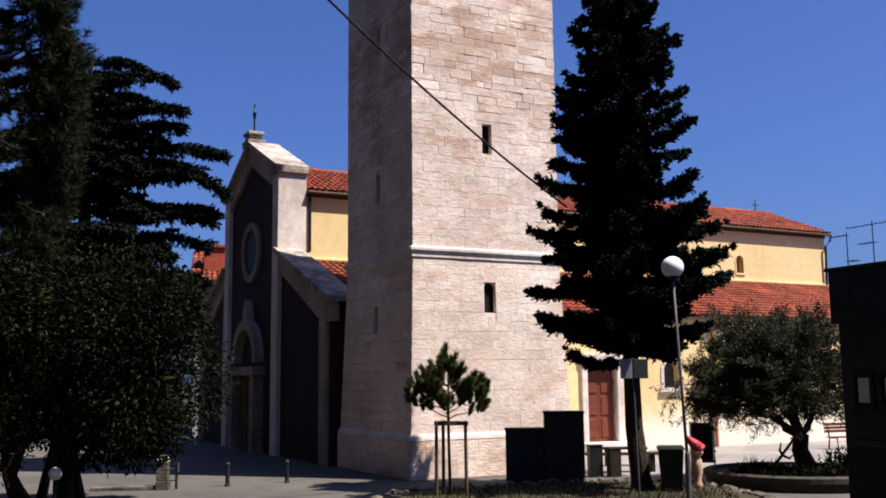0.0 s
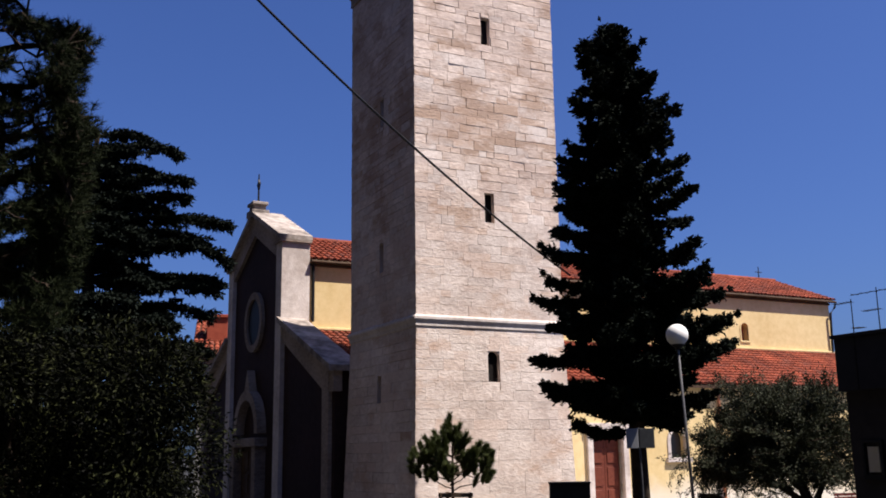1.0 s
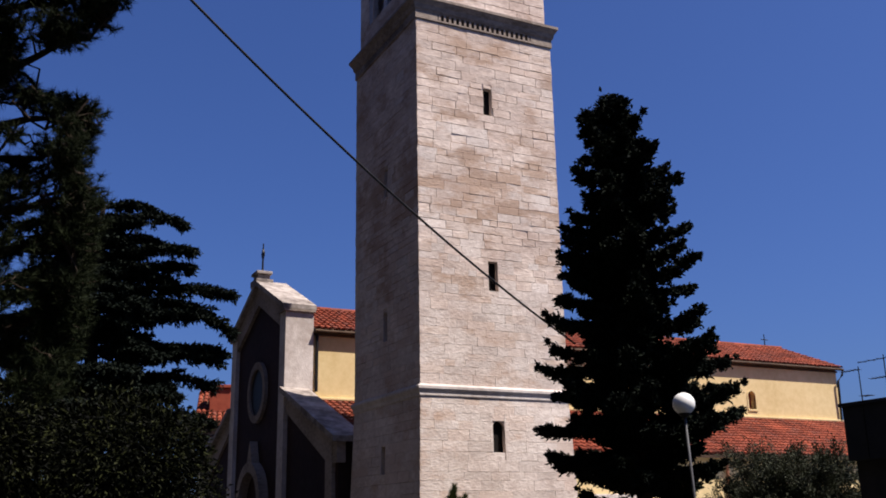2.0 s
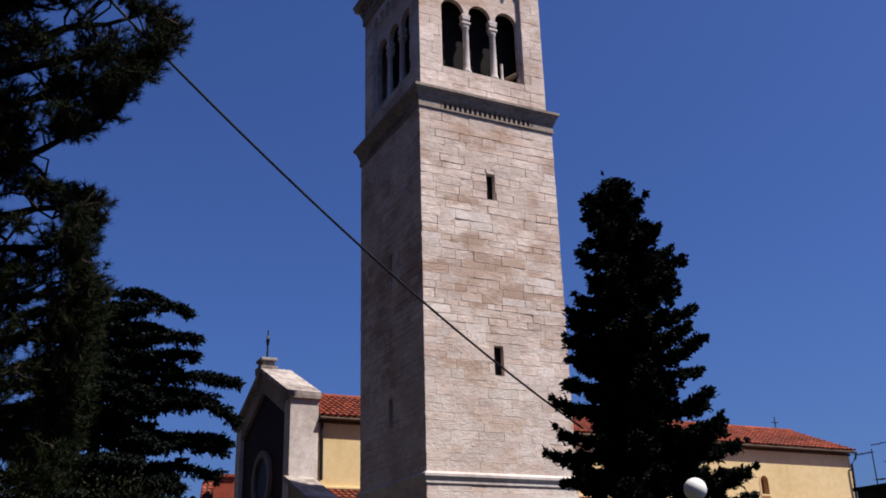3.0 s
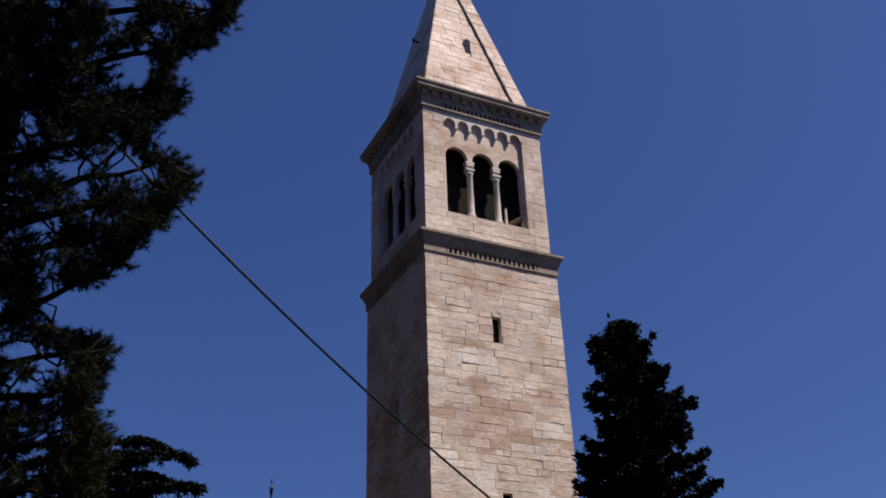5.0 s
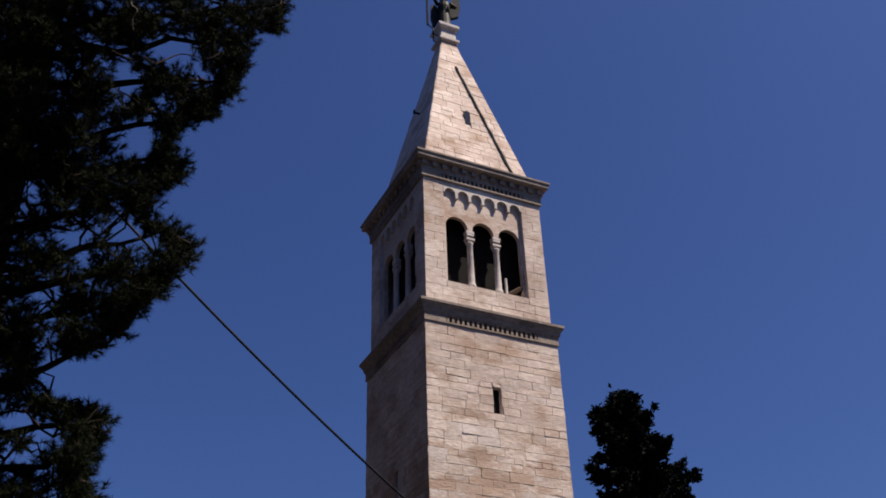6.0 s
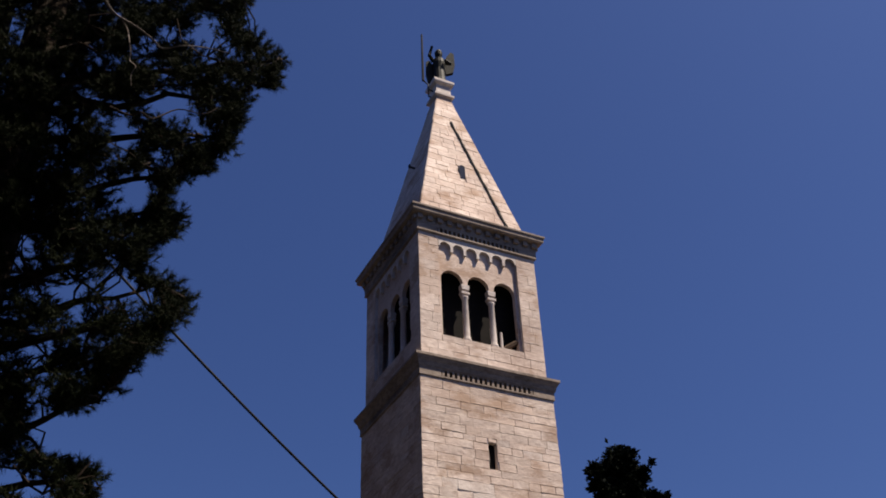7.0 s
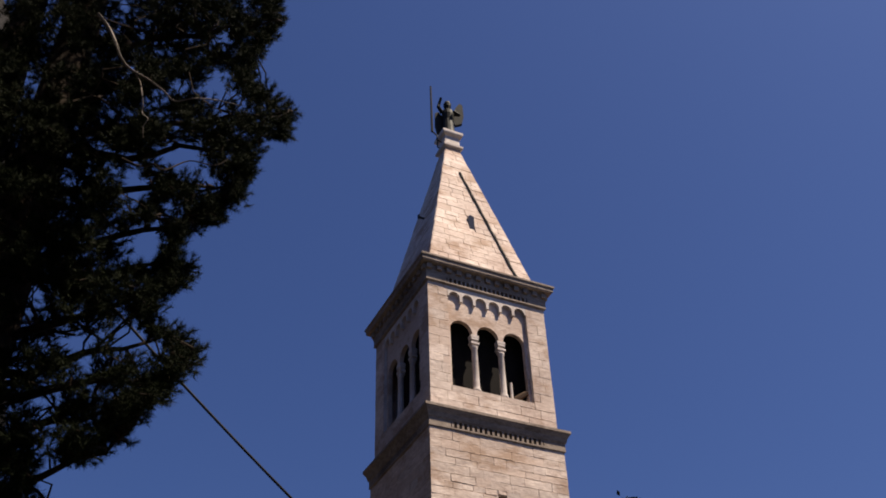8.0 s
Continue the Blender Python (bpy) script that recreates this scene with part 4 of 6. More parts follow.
for s in (1, -1):
    lowb, lowz = (NB0 - 0.17 if s > 0 else NB1 + 0.17), 8.36
    bm = bmesh.new()
    q = [(lowb, lowz - 0.10), (NC, Z_RIDGE - 0.10), (NC, Z_RIDGE), (lowb, lowz)]
    side_prism(bm, q, FB + 0.02, A_END + 0.25)
    roof = part("roof", bm, TIMBER, church, "red clay tiled nave roof")
    tiled("roof_tiles", FB + 0.02, A_END + 0.27, lowb + s * 0.01, lowz + 0.0, NC, Z_RIDGE, roof)
    bm = bmesh.new()
    tube(bm, [(FB + 0.02, lowb - s * 0.03, lowz - 0.05), (A_END + 0.25, lowb - s * 0.03, lowz - 0.05)], [0.042, 0.042], 8)
    part("gutter", bm, TIMBER, church, "dark metal gutter")
    lowb = AB0 - 0.26 if s > 0 else AB1 + 0.26
    topb = NB0 - 0.003 if s > 0 else NB1 + 0.003
    bm = bmesh.new()
    side_prism(bm, [(lowb, 4.22), (topb, 6.0), (topb, 6.10), (lowb, 4.32)], FB - 0.12, A_END + 0.2)
    roof = part("roof", bm, TIMBER, church, "red clay tiled aisle roof")
    tiled("roof_tiles", FB - 0.10, A_END + 0.2, lowb + s * 0.01, 4.32, topb, 6.09, roof)
bm = bmesh.new()
for i in range(58):
    a = FB + 0.1 + i * 0.4
    tube(bm, [(a, NC, Z_RIDGE + 0.03), (a + 0.42, NC, Z_RIDGE + 0.05)], [0.13, 0.115], 8)
part("ridge_tiles", bm, TILE, church)["kind"] = "stuff"
bm = bmesh.new()
tube(bm, [(32.55, NC, Z_RIDGE), (32.55, NC, 10.34)], [0.03, 0.02], 6)
tube(bm, [(32.55 - 0.2, NC, 10.09), (32.55 + 0.2, NC, 10.09)], [0.02, 0.02], 6)
lathe(bm, [(0.02, 9.54), (0.10, 9.60), (0.10, 9.70), (0.02, 9.76)], 8, 32.55, NC)
part("ridge_cross", bm, IRON, church, "small iron cross")
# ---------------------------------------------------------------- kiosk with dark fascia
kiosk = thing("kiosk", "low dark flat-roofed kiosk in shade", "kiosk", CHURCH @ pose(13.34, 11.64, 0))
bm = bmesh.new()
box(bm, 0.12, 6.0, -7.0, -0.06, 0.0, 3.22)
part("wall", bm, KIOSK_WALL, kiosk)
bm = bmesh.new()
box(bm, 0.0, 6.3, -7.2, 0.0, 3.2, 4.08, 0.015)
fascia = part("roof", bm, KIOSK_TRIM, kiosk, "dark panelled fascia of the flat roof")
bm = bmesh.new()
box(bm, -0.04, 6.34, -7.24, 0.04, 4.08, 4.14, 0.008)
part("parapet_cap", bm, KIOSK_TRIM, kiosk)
for y in (-0.42, -2.4, -4.4):
    bm = bmesh.new()
    box(bm, -0.012, 0.0, y - 0.012, y + 0.012, 3.22, 4.07)
    part("panel_joint", bm, IRON, kiosk)
for y in (-0.50, -1.02):
    bm = bmesh.new()
    for y0, y1, z0, z1 in ((y - 0.20, y + 0.20, 2.36, 2.41), (y - 0.20, y + 0.20, 1.78, 1.86), (y - 0.20, y - 0.15, 1.86, 2.36), (y + 0.15, y + 0.20, 1.86, 2.36)):
        box(bm, 0.06, 0.12, y0, y1, z0, z1, 0.005)
    fr = part("notice_frame", bm, IRON, kiosk, "dark frame holding a pale notice")
    bm = bmesh.new()
    box(bm, 0.095, 0.118, y - 0.10, y + 0.11, 1.90, 2.30)
    part("notice", bm, PAPER, fr)
bm = bmesh.new()
box(bm, 0.02, 0.12, -3.4, -0.25, 1.20, 1.28, 0.01)
part("counter", bm, TIMBER, kiosk)


def antenna(m, h, arms, lean):
    a = thing("antenna", "thin metal television antenna on the kiosk roof", "antenna", m, "roof antennas")
    bm = bmesh.new()
    tube(bm, [(0, 0, 0), (lean, 0, h)], [0.011, 0.009], 6)
    part("mast", bm, IRON, a)
    for z, l0, l1 in arms:
        bm = bmesh.new()
        x = lean * z / h
        tube(bm, [(x, l0, z), (x, l1, z)], [0.007, 0.007], 5)
        for i in range(5):
            y = l0 + (l1 - l0) * (i + 0.5) / 5
            tube(bm, [(x - 0.10, y, z), (x + 0.10, y, z)], [0.004, 0.004], 4)
        part("boom", bm, IRON, a)
    return a


antenna(CHURCH @ pose(13.55, 11.38, 4.14), 0.60, ((0.55, -0.02, 0.36), (0.10, -0.2, 0.0)), 0.0)
antenna(CHURCH @ pose(13.55, 10.86, 4.14), 0.72, ((0.66, -0.40, 0.52), (0.36, -0.05, 0.30)), 0.0)

# ---------------------------------------------------------------- house behind
house = thing("house", "old house with red tiled roof behind the square", "house", pose(-13.2, 44.0, 0, 0, 0, 12))
bm = bmesh.new()
box(bm, 1.9, 4.2, 0, 8, 0, 6.7)
part("wall", bm, HOUSE_WALL, house)
bm = bmesh.new()
side_prism(bm, [(-0.4, 6.7), (8.4, 6.7), (4.0, 8.9)], 1.6, 4.5)
hr = part("roof", bm, TIMBER, house)
rnd = random.Random(21)
tiled("roof_tiles", 1.6, 4.5, -0.45, 6.72, 4.0, 8.92, hr, 0.24, 0.42)
bm = bmesh.new()
box(bm, 2.2, 3.15, 1.2, 2.1, 7.2, 8.7, 0.02)
box(bm, 2.12, 3.23, 1.12, 2.18, 8.7, 8.85, 0.02)
part("chimney", bm, BRICK_RED, house, "red rendered chimney")

# ---------------------------------------------------------------- overhead cable
cu = bpy.data.curves.new("overhead_cable", "CURVE")
cu.dimensions, cu.bevel_depth, cu.bevel_resolution = "3D", 0.023, 2
A, B = Vector((2.75, 21.5, 6.14)), Vector((-9.18, 8.28, 15.24))
sp = cu.splines.new("POLY")
sp.points.add(40)
for i in range(41):
    s = i / 40
    p = A.lerp(B, s)
    sp.points[i].co = (p.x, p.y, p.z - 4 * 0.86 * s * (1 - s), 1)
cu.materials.append(IRON)
tagged(new("overhead_cable", cu), "black cable slung across the square between the trees", "cable")

# ---------------------------------------------------------------- plants


def diamonds(pts, dirs, length, width, rng, lift=0.15):
    """One four-cornered leaf at each point, along its direction. Returns vertices and faces as arrays."""
    n = len(pts)
    d = dirs / np.maximum(np.linalg.norm(dirs, axis=1, keepdims=True), 1e-6)
    r = rng.normal(size=(n, 3))
    s = np.cross(d, r)
    s /= np.maximum(np.linalg.norm(s, axis=1, keepdims=True), 1e-6)
    ln = (length * rng.uniform(0.6, 1.3, n))[:, None]
    wd = (width * rng.uniform(0.7, 1.3, n))[:, None]
    up = np.cross(s, d)
    v = np.stack([pts, pts + d * ln * 0.45 + s * wd * 0.5 + up * ln * lift, pts + d * ln, pts + d * ln * 0.45 - s * wd * 0.5 + up * ln * lift], 1).reshape(-1, 3)
    return v, np.arange(n * 4).reshape(-1, 4)


def spikes(pts, dirs, length, width, rng):
    """One needle (thin triangle) at each point."""
    n = len(pts)
    d = dirs / np.maximum(np.linalg.norm(dirs, axis=1, keepdims=True), 1e-6)
    s = np.cross(d, rng.normal(size=(n, 3)))
    s /= np.maximum(np.linalg.norm(s, axis=1, keepdims=True), 1e-6)
    ln = (length * rng.uniform(0.7, 1.2, n))[:, None]
    v = np.stack([pts + s * width * 0.5, pts + d * ln, pts - s * width * 0.5], 1).reshape(-1, 3)
    return v, np.arange(n * 3).reshape(-1, 3)


def crown(name, chunks, mat, parent, label=""):
    vs, fs, base = [], [], 0
    for v, f in chunks:
        vs.append(v)
        fs.append(f + base)
        base += len(v)
    v = np.concatenate(vs)
    me = bpy.data.meshes.new(name)
    faces = [q for f in fs for q in f.tolist()]
    me.from_pydata(v.tolist(), [], faces)
    me.materials.append(mat)
    ob = new(name, me)
    ob.parent = parent
    if label:
        ob["label"] = label
    return ob


def limb(bm, p0, p1, r0, r1, rng, bend=0.1, n=6):
    p0, p1 = np.array(p0, float), np.array(p1, float)
    mid = rng.normal(size=(n + 1, 3)) * bend * np.linalg.norm(p1 - p0) / n
    pts = [p0 + (p1 - p0) * i / n + (mid[i] if 0 < i < n else 0) for i in range(n + 1)]
    tube(bm, pts, [r0 + (r1 - r0) * i / n for i in range(n + 1)], 7)
    return pts


# tall dark conifer: tiers of lumpy boughs with free tips round a dense core
def lump(c, r, ax, n, length, width, rng):
    """A clump of scale leaves round a point, pointing along an axis."""
    p = c + rng.normal(size=(n, 3)) * np.asarray(r)
    d = np.asarray(ax)[None, :] + rng.normal(size=(n, 3)) * 0.55
    return diamonds(p, d, length, width, rng)


def conifer():
    rng = np.random.default_rng(41)
    t = thing("conifer_tree", "tall dark conifer with ragged layered branches", "tree", pose(4.04, 20.75, 0.0, 0, -1.4, 0) @ Matrix.Scale(0.955, 4))
    bm = bmesh.new()
    tube(bm, [(0.06, 0, -0.1), (0.0, 0, 0.3), (-0.08, 0, 1.4), (-0.06, 0, 3.0), (0.02, 0, 7.0), (0.14, 0, 12.2)], [0.30, 0.22, 0.19, 0.17, 0.12, 0.02], 10)
    part("trunk", bm, BARK, t)
    reach = lambda z: np.interp(z, [2.9, 3.3, 4.0, 5.0, 6.0, 6.8, 8.0, 9.5, 10.6, 11.4, 12.0, 12.45], [0.9, 1.72, 2.06, 2.12, 1.92, 1.70, 1.50, 1.33, 1.13, 0.88, 0.56, 0.12])
    chunks, bm = [], bmesh.new()
    z, turn = 3.15, 0.0
    while z < 12.2:
        count = 7 if z < 10 else 5
        turn += 0.9
        for b in range(count):
            ang = turn + 2 * math.pi * (b + rng.uniform(-0.25, 0.25)) / count
            L = float(reach(z)) * rng.choice((0.68, 0.82, 1.0, 1.16)) * rng.uniform(0.92, 1.08)
            out = np.array([math.cos(ang), math.sin(ang), 0])
            side = np.array([-out[1], out[0], 0])
            zs = z + rng.uniform(-0.2, 0.2)
            sag, lift = rng.uniform(0.0, 0.14) * L, rng.uniform(0.0, 0.22) * L
            path = lambda s: out[None, :] * (L * s)[:, None] + np.stack([0 * s, 0 * s, zs - sag * np.sin(s * 3.0) + lift * s ** 2.5], 1)
            if L > 0.4:
                tube(bm, [tuple(p) for p in path(np.linspace(0, 0.9, 5))], [0.032, 0.028, 0.022, 0.016, 0.008], 5)
            m = max(4, int(L * 0.8 / 0.125))
            s0 = np.linspace(0.25, 0.985, m)
            for c, s in zip(path(s0), s0):
                thin = 1.0 - 0.80 * s
                c = c + rng.normal(size=3) * np.array([0.025, 0.025, 0.03])
                chunks.append(lump(c + np.array([0, 0, -0.03 * thin]), (0.065 * thin + 0.014, 0.065 * thin + 0.014, 0.05 * thin + 0.008), out * 0.9 + np.array([0, 0, 0.25]), int(36 + 60 * thin), 0.085 + 0.035 * thin, 0.04 + 0.025 * thin, rng))
                if s > 0.55 and rng.uniform() < 0.6:      # a free upturned shoot
                    u = c + side * rng.uniform(-0.12, 0.12) + np.array([0, 0, rng.uniform(-0.13, 0.10)])
                    chunks.append(lump(u, (0.03, 0.03, 0.022), out * 0.8 + np.array([0, 0, 0.3]), 34, 0.10, 0.045, rng))
                for sg in (-1, 1):
                    w = (0.10 + 0.28 * L * max(0.0, 0.80 - s)) * rng.uniform(0.35, 1.0)
                    if s > 0.92 or rng.uniform() < 0.12:
                        continue
                    e = c + side * sg * w + out * w * 0.55 + np.array([0, 0, rng.uniform(-0.13, 0.05)])
                    ax = side * sg * 0.6 + out * 0.7 + np.array([0, 0, 0.2])
                    chunks.append(lump(e, (0.055, 0.055, 0.038), ax, 48, 0.115, 0.06, rng))
                    chunks.append(lump((c + e) / 2, (0.06, 0.06, 0.04), ax, 26, 0.12, 0.06, rng))
        z += rng.uniform(0.34, 0.48) if z < 6 else rng.uniform(0.42, 0.58)
    for zc in np.arange(3.2, 12.2, 0.032):
        r = float(reach(zc)) * (0.54 if zc < 6 else 0.40) * math.sqrt(rng.uniform())
        an = rng.uniform(0, 2 * math.pi)
        chunks.append(lump(np.array([r * math.cos(an), r * math.sin(an), zc]), (0.10, 0.10, 0.07), (math.cos(an), math.sin(an), 0.3), 56, 0.15, 0.08, rng))
    part("branching", bm, BARK, t)
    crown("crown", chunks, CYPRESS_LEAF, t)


conifer()


# cedar with flat tiers and hanging tips
def cedar():
    rng = np.random.default_rng(8)
    t = thing("cedar_tree", "dark cedar with flat tiers of drooping branches", "tree", pose(-7.25, 19.2, 0.0))
    bm = bmesh.new()
    limb(bm, (0, 0, -0.1), (0.1, 0, 8.9), 0.26, 0.05, rng, 0.06, 8)
    part("trunk", bm, BARK, t)
    chunks, bm = [], bmesh.new()

    def bough(ang, L, zs, broad):
        out = np.array([math.cos(ang), math.sin(ang), 0])
        side = np.array([-out[1], out[0], 0])
        rise, droop = rng.uniform(-0.03, 0.14) * L, rng.uniform(0.03, 0.16) * L
        path = lambda s: out[None, :] * (L * s)[:, None] + side[None, :] * (0.06 * L * np.sin(s * 4 + ang * 3))[:, None] + np.stack([0 * s, 0 * s, zs + rise * np.sin(s * 2.4) - droop * s ** 4], 1)
        tube(bm, [tuple(p) for p in path(np.linspace(0, 0.92, 6))], [0.05, 0.042, 0.035, 0.026, 0.018, 0.008], 5)
        m = max(5, int(L / 0.15))
        s0 = np.linspace(0.22, 1.0, m)
        for c, s in zip(path(s0), s0):
            width = 0.05 + 0.22 * broad * L * math.sin(min(3.0, 0.5 + 2.55 * s)) * rng.uniform(0.5, 1.0)
            for sg in (-1, 1):
                e = c + side * sg * width + out * width * 0.5 + np.array([0, 0, -0.10 * width])
                k = max(2, int(width / 0.10))
                for u in np.linspace(0, 1, k):
                    q = c * (1 - u) + e * u
                    ax = out * 0.6 + side * sg * 0.5
                    chunks.append(lump(q, (0.05, 0.05, 0.014), ax, 34, 0.095, 0.04, rng))
                    if rng.uniform() < 0.26:        # hanging tip
                        chunks.append(lump(q - np.array([0, 0, 0.06]), (0.022, 0.022, 0.04), (0.35 * out[0], 0.35 * out[1], -1.0), 30, 0.10, 0.035, rng))
            if rng.uniform() < 0.35 and broad < 1:      # a short shoot above or below the bough
                o = np.array([0, 0, rng.uniform(-0.16, 0.10)])
                chunks.append(lump(c + o + out * 0.08, (0.07, 0.05, 0.02), out + o * 2, 60, 0.10, 0.04, rng))
            if s > 0.85:
                chunks.append(lump(c, (0.05, 0.05, 0.02), out + np.array([0, 0, -0.35]), 46, 0.15, 0.045, rng))

    # dense heart, then flat free tiers on both sides
    z = 1.4
    while z < 8.6:
        heart = float(np.interp(z, [1.4, 4.8, 5.4, 7.0, 8.0, 8.6], [2.2, 2.1, 1.5, 1.15, 0.85, 0.4]))
        for b in range(7):
            bough(rng.uniform(0, 2 * math.pi), heart * rng.uniform(0.6, 1.0), z + rng.uniform(-0.15, 0.15), 1.0)
        z += 0.33
    for z, L in ((8.72, 1.05), (8.50, 1.80), (8.12, 1.30), (7.82, 2.05), (7.52, 1.98), (7.22, 1.60), (6.98, 2.80), (6.62, 2.40), (6.22, 2.85), (5.85, 2.70), (5.45, 2.55), (5.05, 2.45), (4.6, 2.5), (4.1, 2.4)):
        for a0 in (0.0, math.pi):
            bough(a0 + rng.uniform(-0.12, 0.12), L * (1.0 if a0 == 0 else rng.uniform(0.75, 0.95)), z + rng.uniform(-0.09, 0.09), rng.uniform(0.4, 0.75))
            bough(a0 + rng.uniform(-0.4, 0.4), L * rng.uniform(0.42, 0.66), z - rng.uniform(0.1, 0.22), 0.7)
    part("branching", bm, BARK, t)
    crown("crown", chunks, CEDAR_LEAF, t)


cedar()


# big dark evergreen shrub
def shrub():
    rng = np.random.default_rng(12)
    t = thing("evergreen_tree", "dense dark evergreen tree with small glossy leaves, glints coloured as light leaves", "tree", pose(-6.48, 16.2, 0))
    bm = bmesh.new()
    for ang, r in ((0.4, 1.2), (1.9, 1.0), (3.3, 1.3), (4.6, 1.2), (5.6, 0.9)):
        limb(bm, (0.25 * math.cos(ang), 0.25 * math.sin(ang), -0.05), (r * math.cos(ang), r * math.sin(ang), 2.9), 0.11, 0.03, rng, 0.25)
    part("trunk", bm, BARK, t)
    chunks = []
    blobs = [((rng.uniform(-1.9, 2.0), rng.uniform(-1.8, 1.8), rng.uniform(1.35, 4.05)), rng.uniform(0.75, 1.15)) for _ in range(40)]
    for (cx, cy, cz), r in blobs:
        q = max(0.35, 1 - (max(cz - 3.0, 0) / 2.6) ** 2)
        n = 1700
        u = rng.normal(size=(n, 3))
        u /= np.linalg.norm(u, axis=1, keepdims=True)
        rad = r * rng.uniform(0.35, 1.0, n)[:, None] ** 0.5
        p = np.array([cx * q, cy * q, cz]) + u * rad * np.array([1, 1, 0.8]) + rng.normal(size=(n, 3)) * 0.06
        keep = p[:, 2] > 0.55
        d = u + rng.normal(size=(n, 3)) * 0.7 + np.array([0, 0, -0.2])
        chunks.append(diamonds(p[keep], d[keep], 0.105, 0.042, rng))
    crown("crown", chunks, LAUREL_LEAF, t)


shrub()


def tufts(centres, axes, per, length, width, rng, cone=0.8):
    """Brushes of needles round shoot tips."""
    n = len(centres)
    a = np.repeat(axes / np.linalg.norm(axes, axis=1, keepdims=True), per, 0)
    back = rng.uniform(0, 0.10, n * per)[:, None]
    p = np.repeat(centres, per, 0) - a * back
    d = a + rng.normal(size=(n * per, 3)) * cone
    return spikes(p, d, length, width, rng)


# tall pine close by, whose boughs hang over the view
def tall_pine():
    rng = np.random.default_rng(17)
    ox, oy = -5.25, 8.75
    t = thing("pine_tree", "tall old pine with dense dark needle clusters on crooked boughs", "tree", pose(ox, oy, 0))
    bm = bmesh.new()
    tube(bm, [(-0.25, 0, -0.1), (-0.2, 0, 1.0), (-0.15, 0, 3.0), (0.05, 0.05, 6.0), (0.10, 0, 9.0), (0.05, 0, 13.0), (0.1, 0.1, 19.0)], [0.48, 0.40, 0.37, 0.35, 0.33, 0.28, 0.12], 14)
    for i in range(60):
        z, an = rng.uniform(0.4, 15), rng.uniform(0, 2 * math.pi)
        r = 0.36 - 0.008 * z
        c = Vector((0.05 + r * math.cos(an), r * math.sin(an), z))
        box(bm, c.x - 0.06, c.x + 0.06, c.y - 0.06, c.y + 0.06, z - 0.16, z + 0.16)
    tube(bm, [(-0.15, 0, 3.0), (-0.45, 0.1, 5.5), (-0.72, 0.1, 8.5), (-0.80, 0.1, 12.0), (-0.95, 0.1, 18.0)], [0.30, 0.30, 0.29, 0.26, 0.12], 12)
    part("trunk", bm, BARK, t, "thick fissured reddish-brown trunk")
    # reach of the crown towards the square: elevation above the eye against bearing, in degrees
    el_k = [8.0, 15.0, 17.8, 18.9, 19.7, 20.7, 21.8, 22.9, 23.7, 24.3, 25.4, 25.8, 27.0, 28.0, 28.7, 30.2, 31.0, 32.4, 33.4, 34.1, 34.5, 35.1, 36.3, 37.7, 38.4, 39.1, 39.6, 40.8, 41.6, 44.3, 45.3, 47.5, 48.3, 49.0, 50.8, 53.1, 58.0, 64.0]
    az_k = [-21.2, -20.9, -20.5, -20.8, -21.7, -21.1, -21.1, -20.4, -22.0, -25.4, -25.4, -22.8, -20.7, -20.6, -19.5, -18.6, -17.6, -17.1, -17.6, -18.6, -20.6, -20.1, -18.5, -18.1, -19.5, -19.4, -17.4, -16.5, -15.7, -15.0, -12.6, -12.0, -14.6, -16.6, -14.5, -14.3, -14.0, -19.0]
    # openings between the pads of needles: bearing, elevation and half sizes
    gaps = [(-18.6, 47.7, 1.3, 0.6), (-21.3, 43.2, 1.2, 0.8), (-24.2, 41.2, 0.6, 1.6), (-20.6, 40.4, 0.7, 0.4), (-22.6, 38.2, 1.8, 0.5),
            (-22.4, 33.2, 1.6, 0.6), (-20.4, 33.2, 0.9, 0.35), (-24.6, 31.9, 1.0, 0.7), (-27.2, 24.5, 3.4, 0.6), (-24.6, 21.6, 0.8, 0.5), (-26.2, 29.3, 0.5, 1.2)]
    boughs, chunks, nodes = bmesh.new(), [], []

    def place(az, el, dist):
        return np.array([dist * math.sin(radians(az)) - ox, dist * math.cos(radians(az)) - oy, EYE + dist * math.tan(radians(el))])

    def bearing(p):
        x, y, z = p[0] + ox, p[1] + oy, p[2] - EYE
        return math.degrees(math.atan2(x, y)), math.degrees(math.atan2(z, math.hypot(x, y)))

    def limit(el):
        return min(float(np.interp(el + o, el_k, az_k)) for o in (-0.55, 0.0, 0.55)) - 0.55

    for el in (12, 15, 18.4, 20.5, 22.6, 27.5, 29.5, 31.6, 33.6, 36, 37.6, 40.6, 42.5, 45, 47.0, 50, 52, 55, 58, 61):
        tip = place(limit(el), el, rng.uniform(8.9, 10.0))
        z0 = tip[2] + rng.uniform(-0.9, 0.0)
        pts = limb(boughs, (0.15, 0, z0), tip, 0.07, 0.012, rng, 0.11, 8)
        nodes += [np.array(p) for p in pts[2:]]
        for _ in range(5):
            i = rng.integers(2, 8)
            end = np.array(pts[i]) + rng.normal(size=3) * np.array([0.32, 0.32, 0.18])
            ea, ee = bearing(end)
            if ea > limit(ee) - 0.2:
                continue
            q = limb(boughs, pts[i], end, 0.024, 0.007, rng, 0.45, 5)
            nodes += [np.array(x) for x in q[2:]]
    nodes = np.array(nodes)

    def pad(c0, m, wide, flat, twig):
        """Needle brushes on short upturned shoots round one twig."""
        near = nodes[np.argmin(((nodes - c0) ** 2).sum(1))]
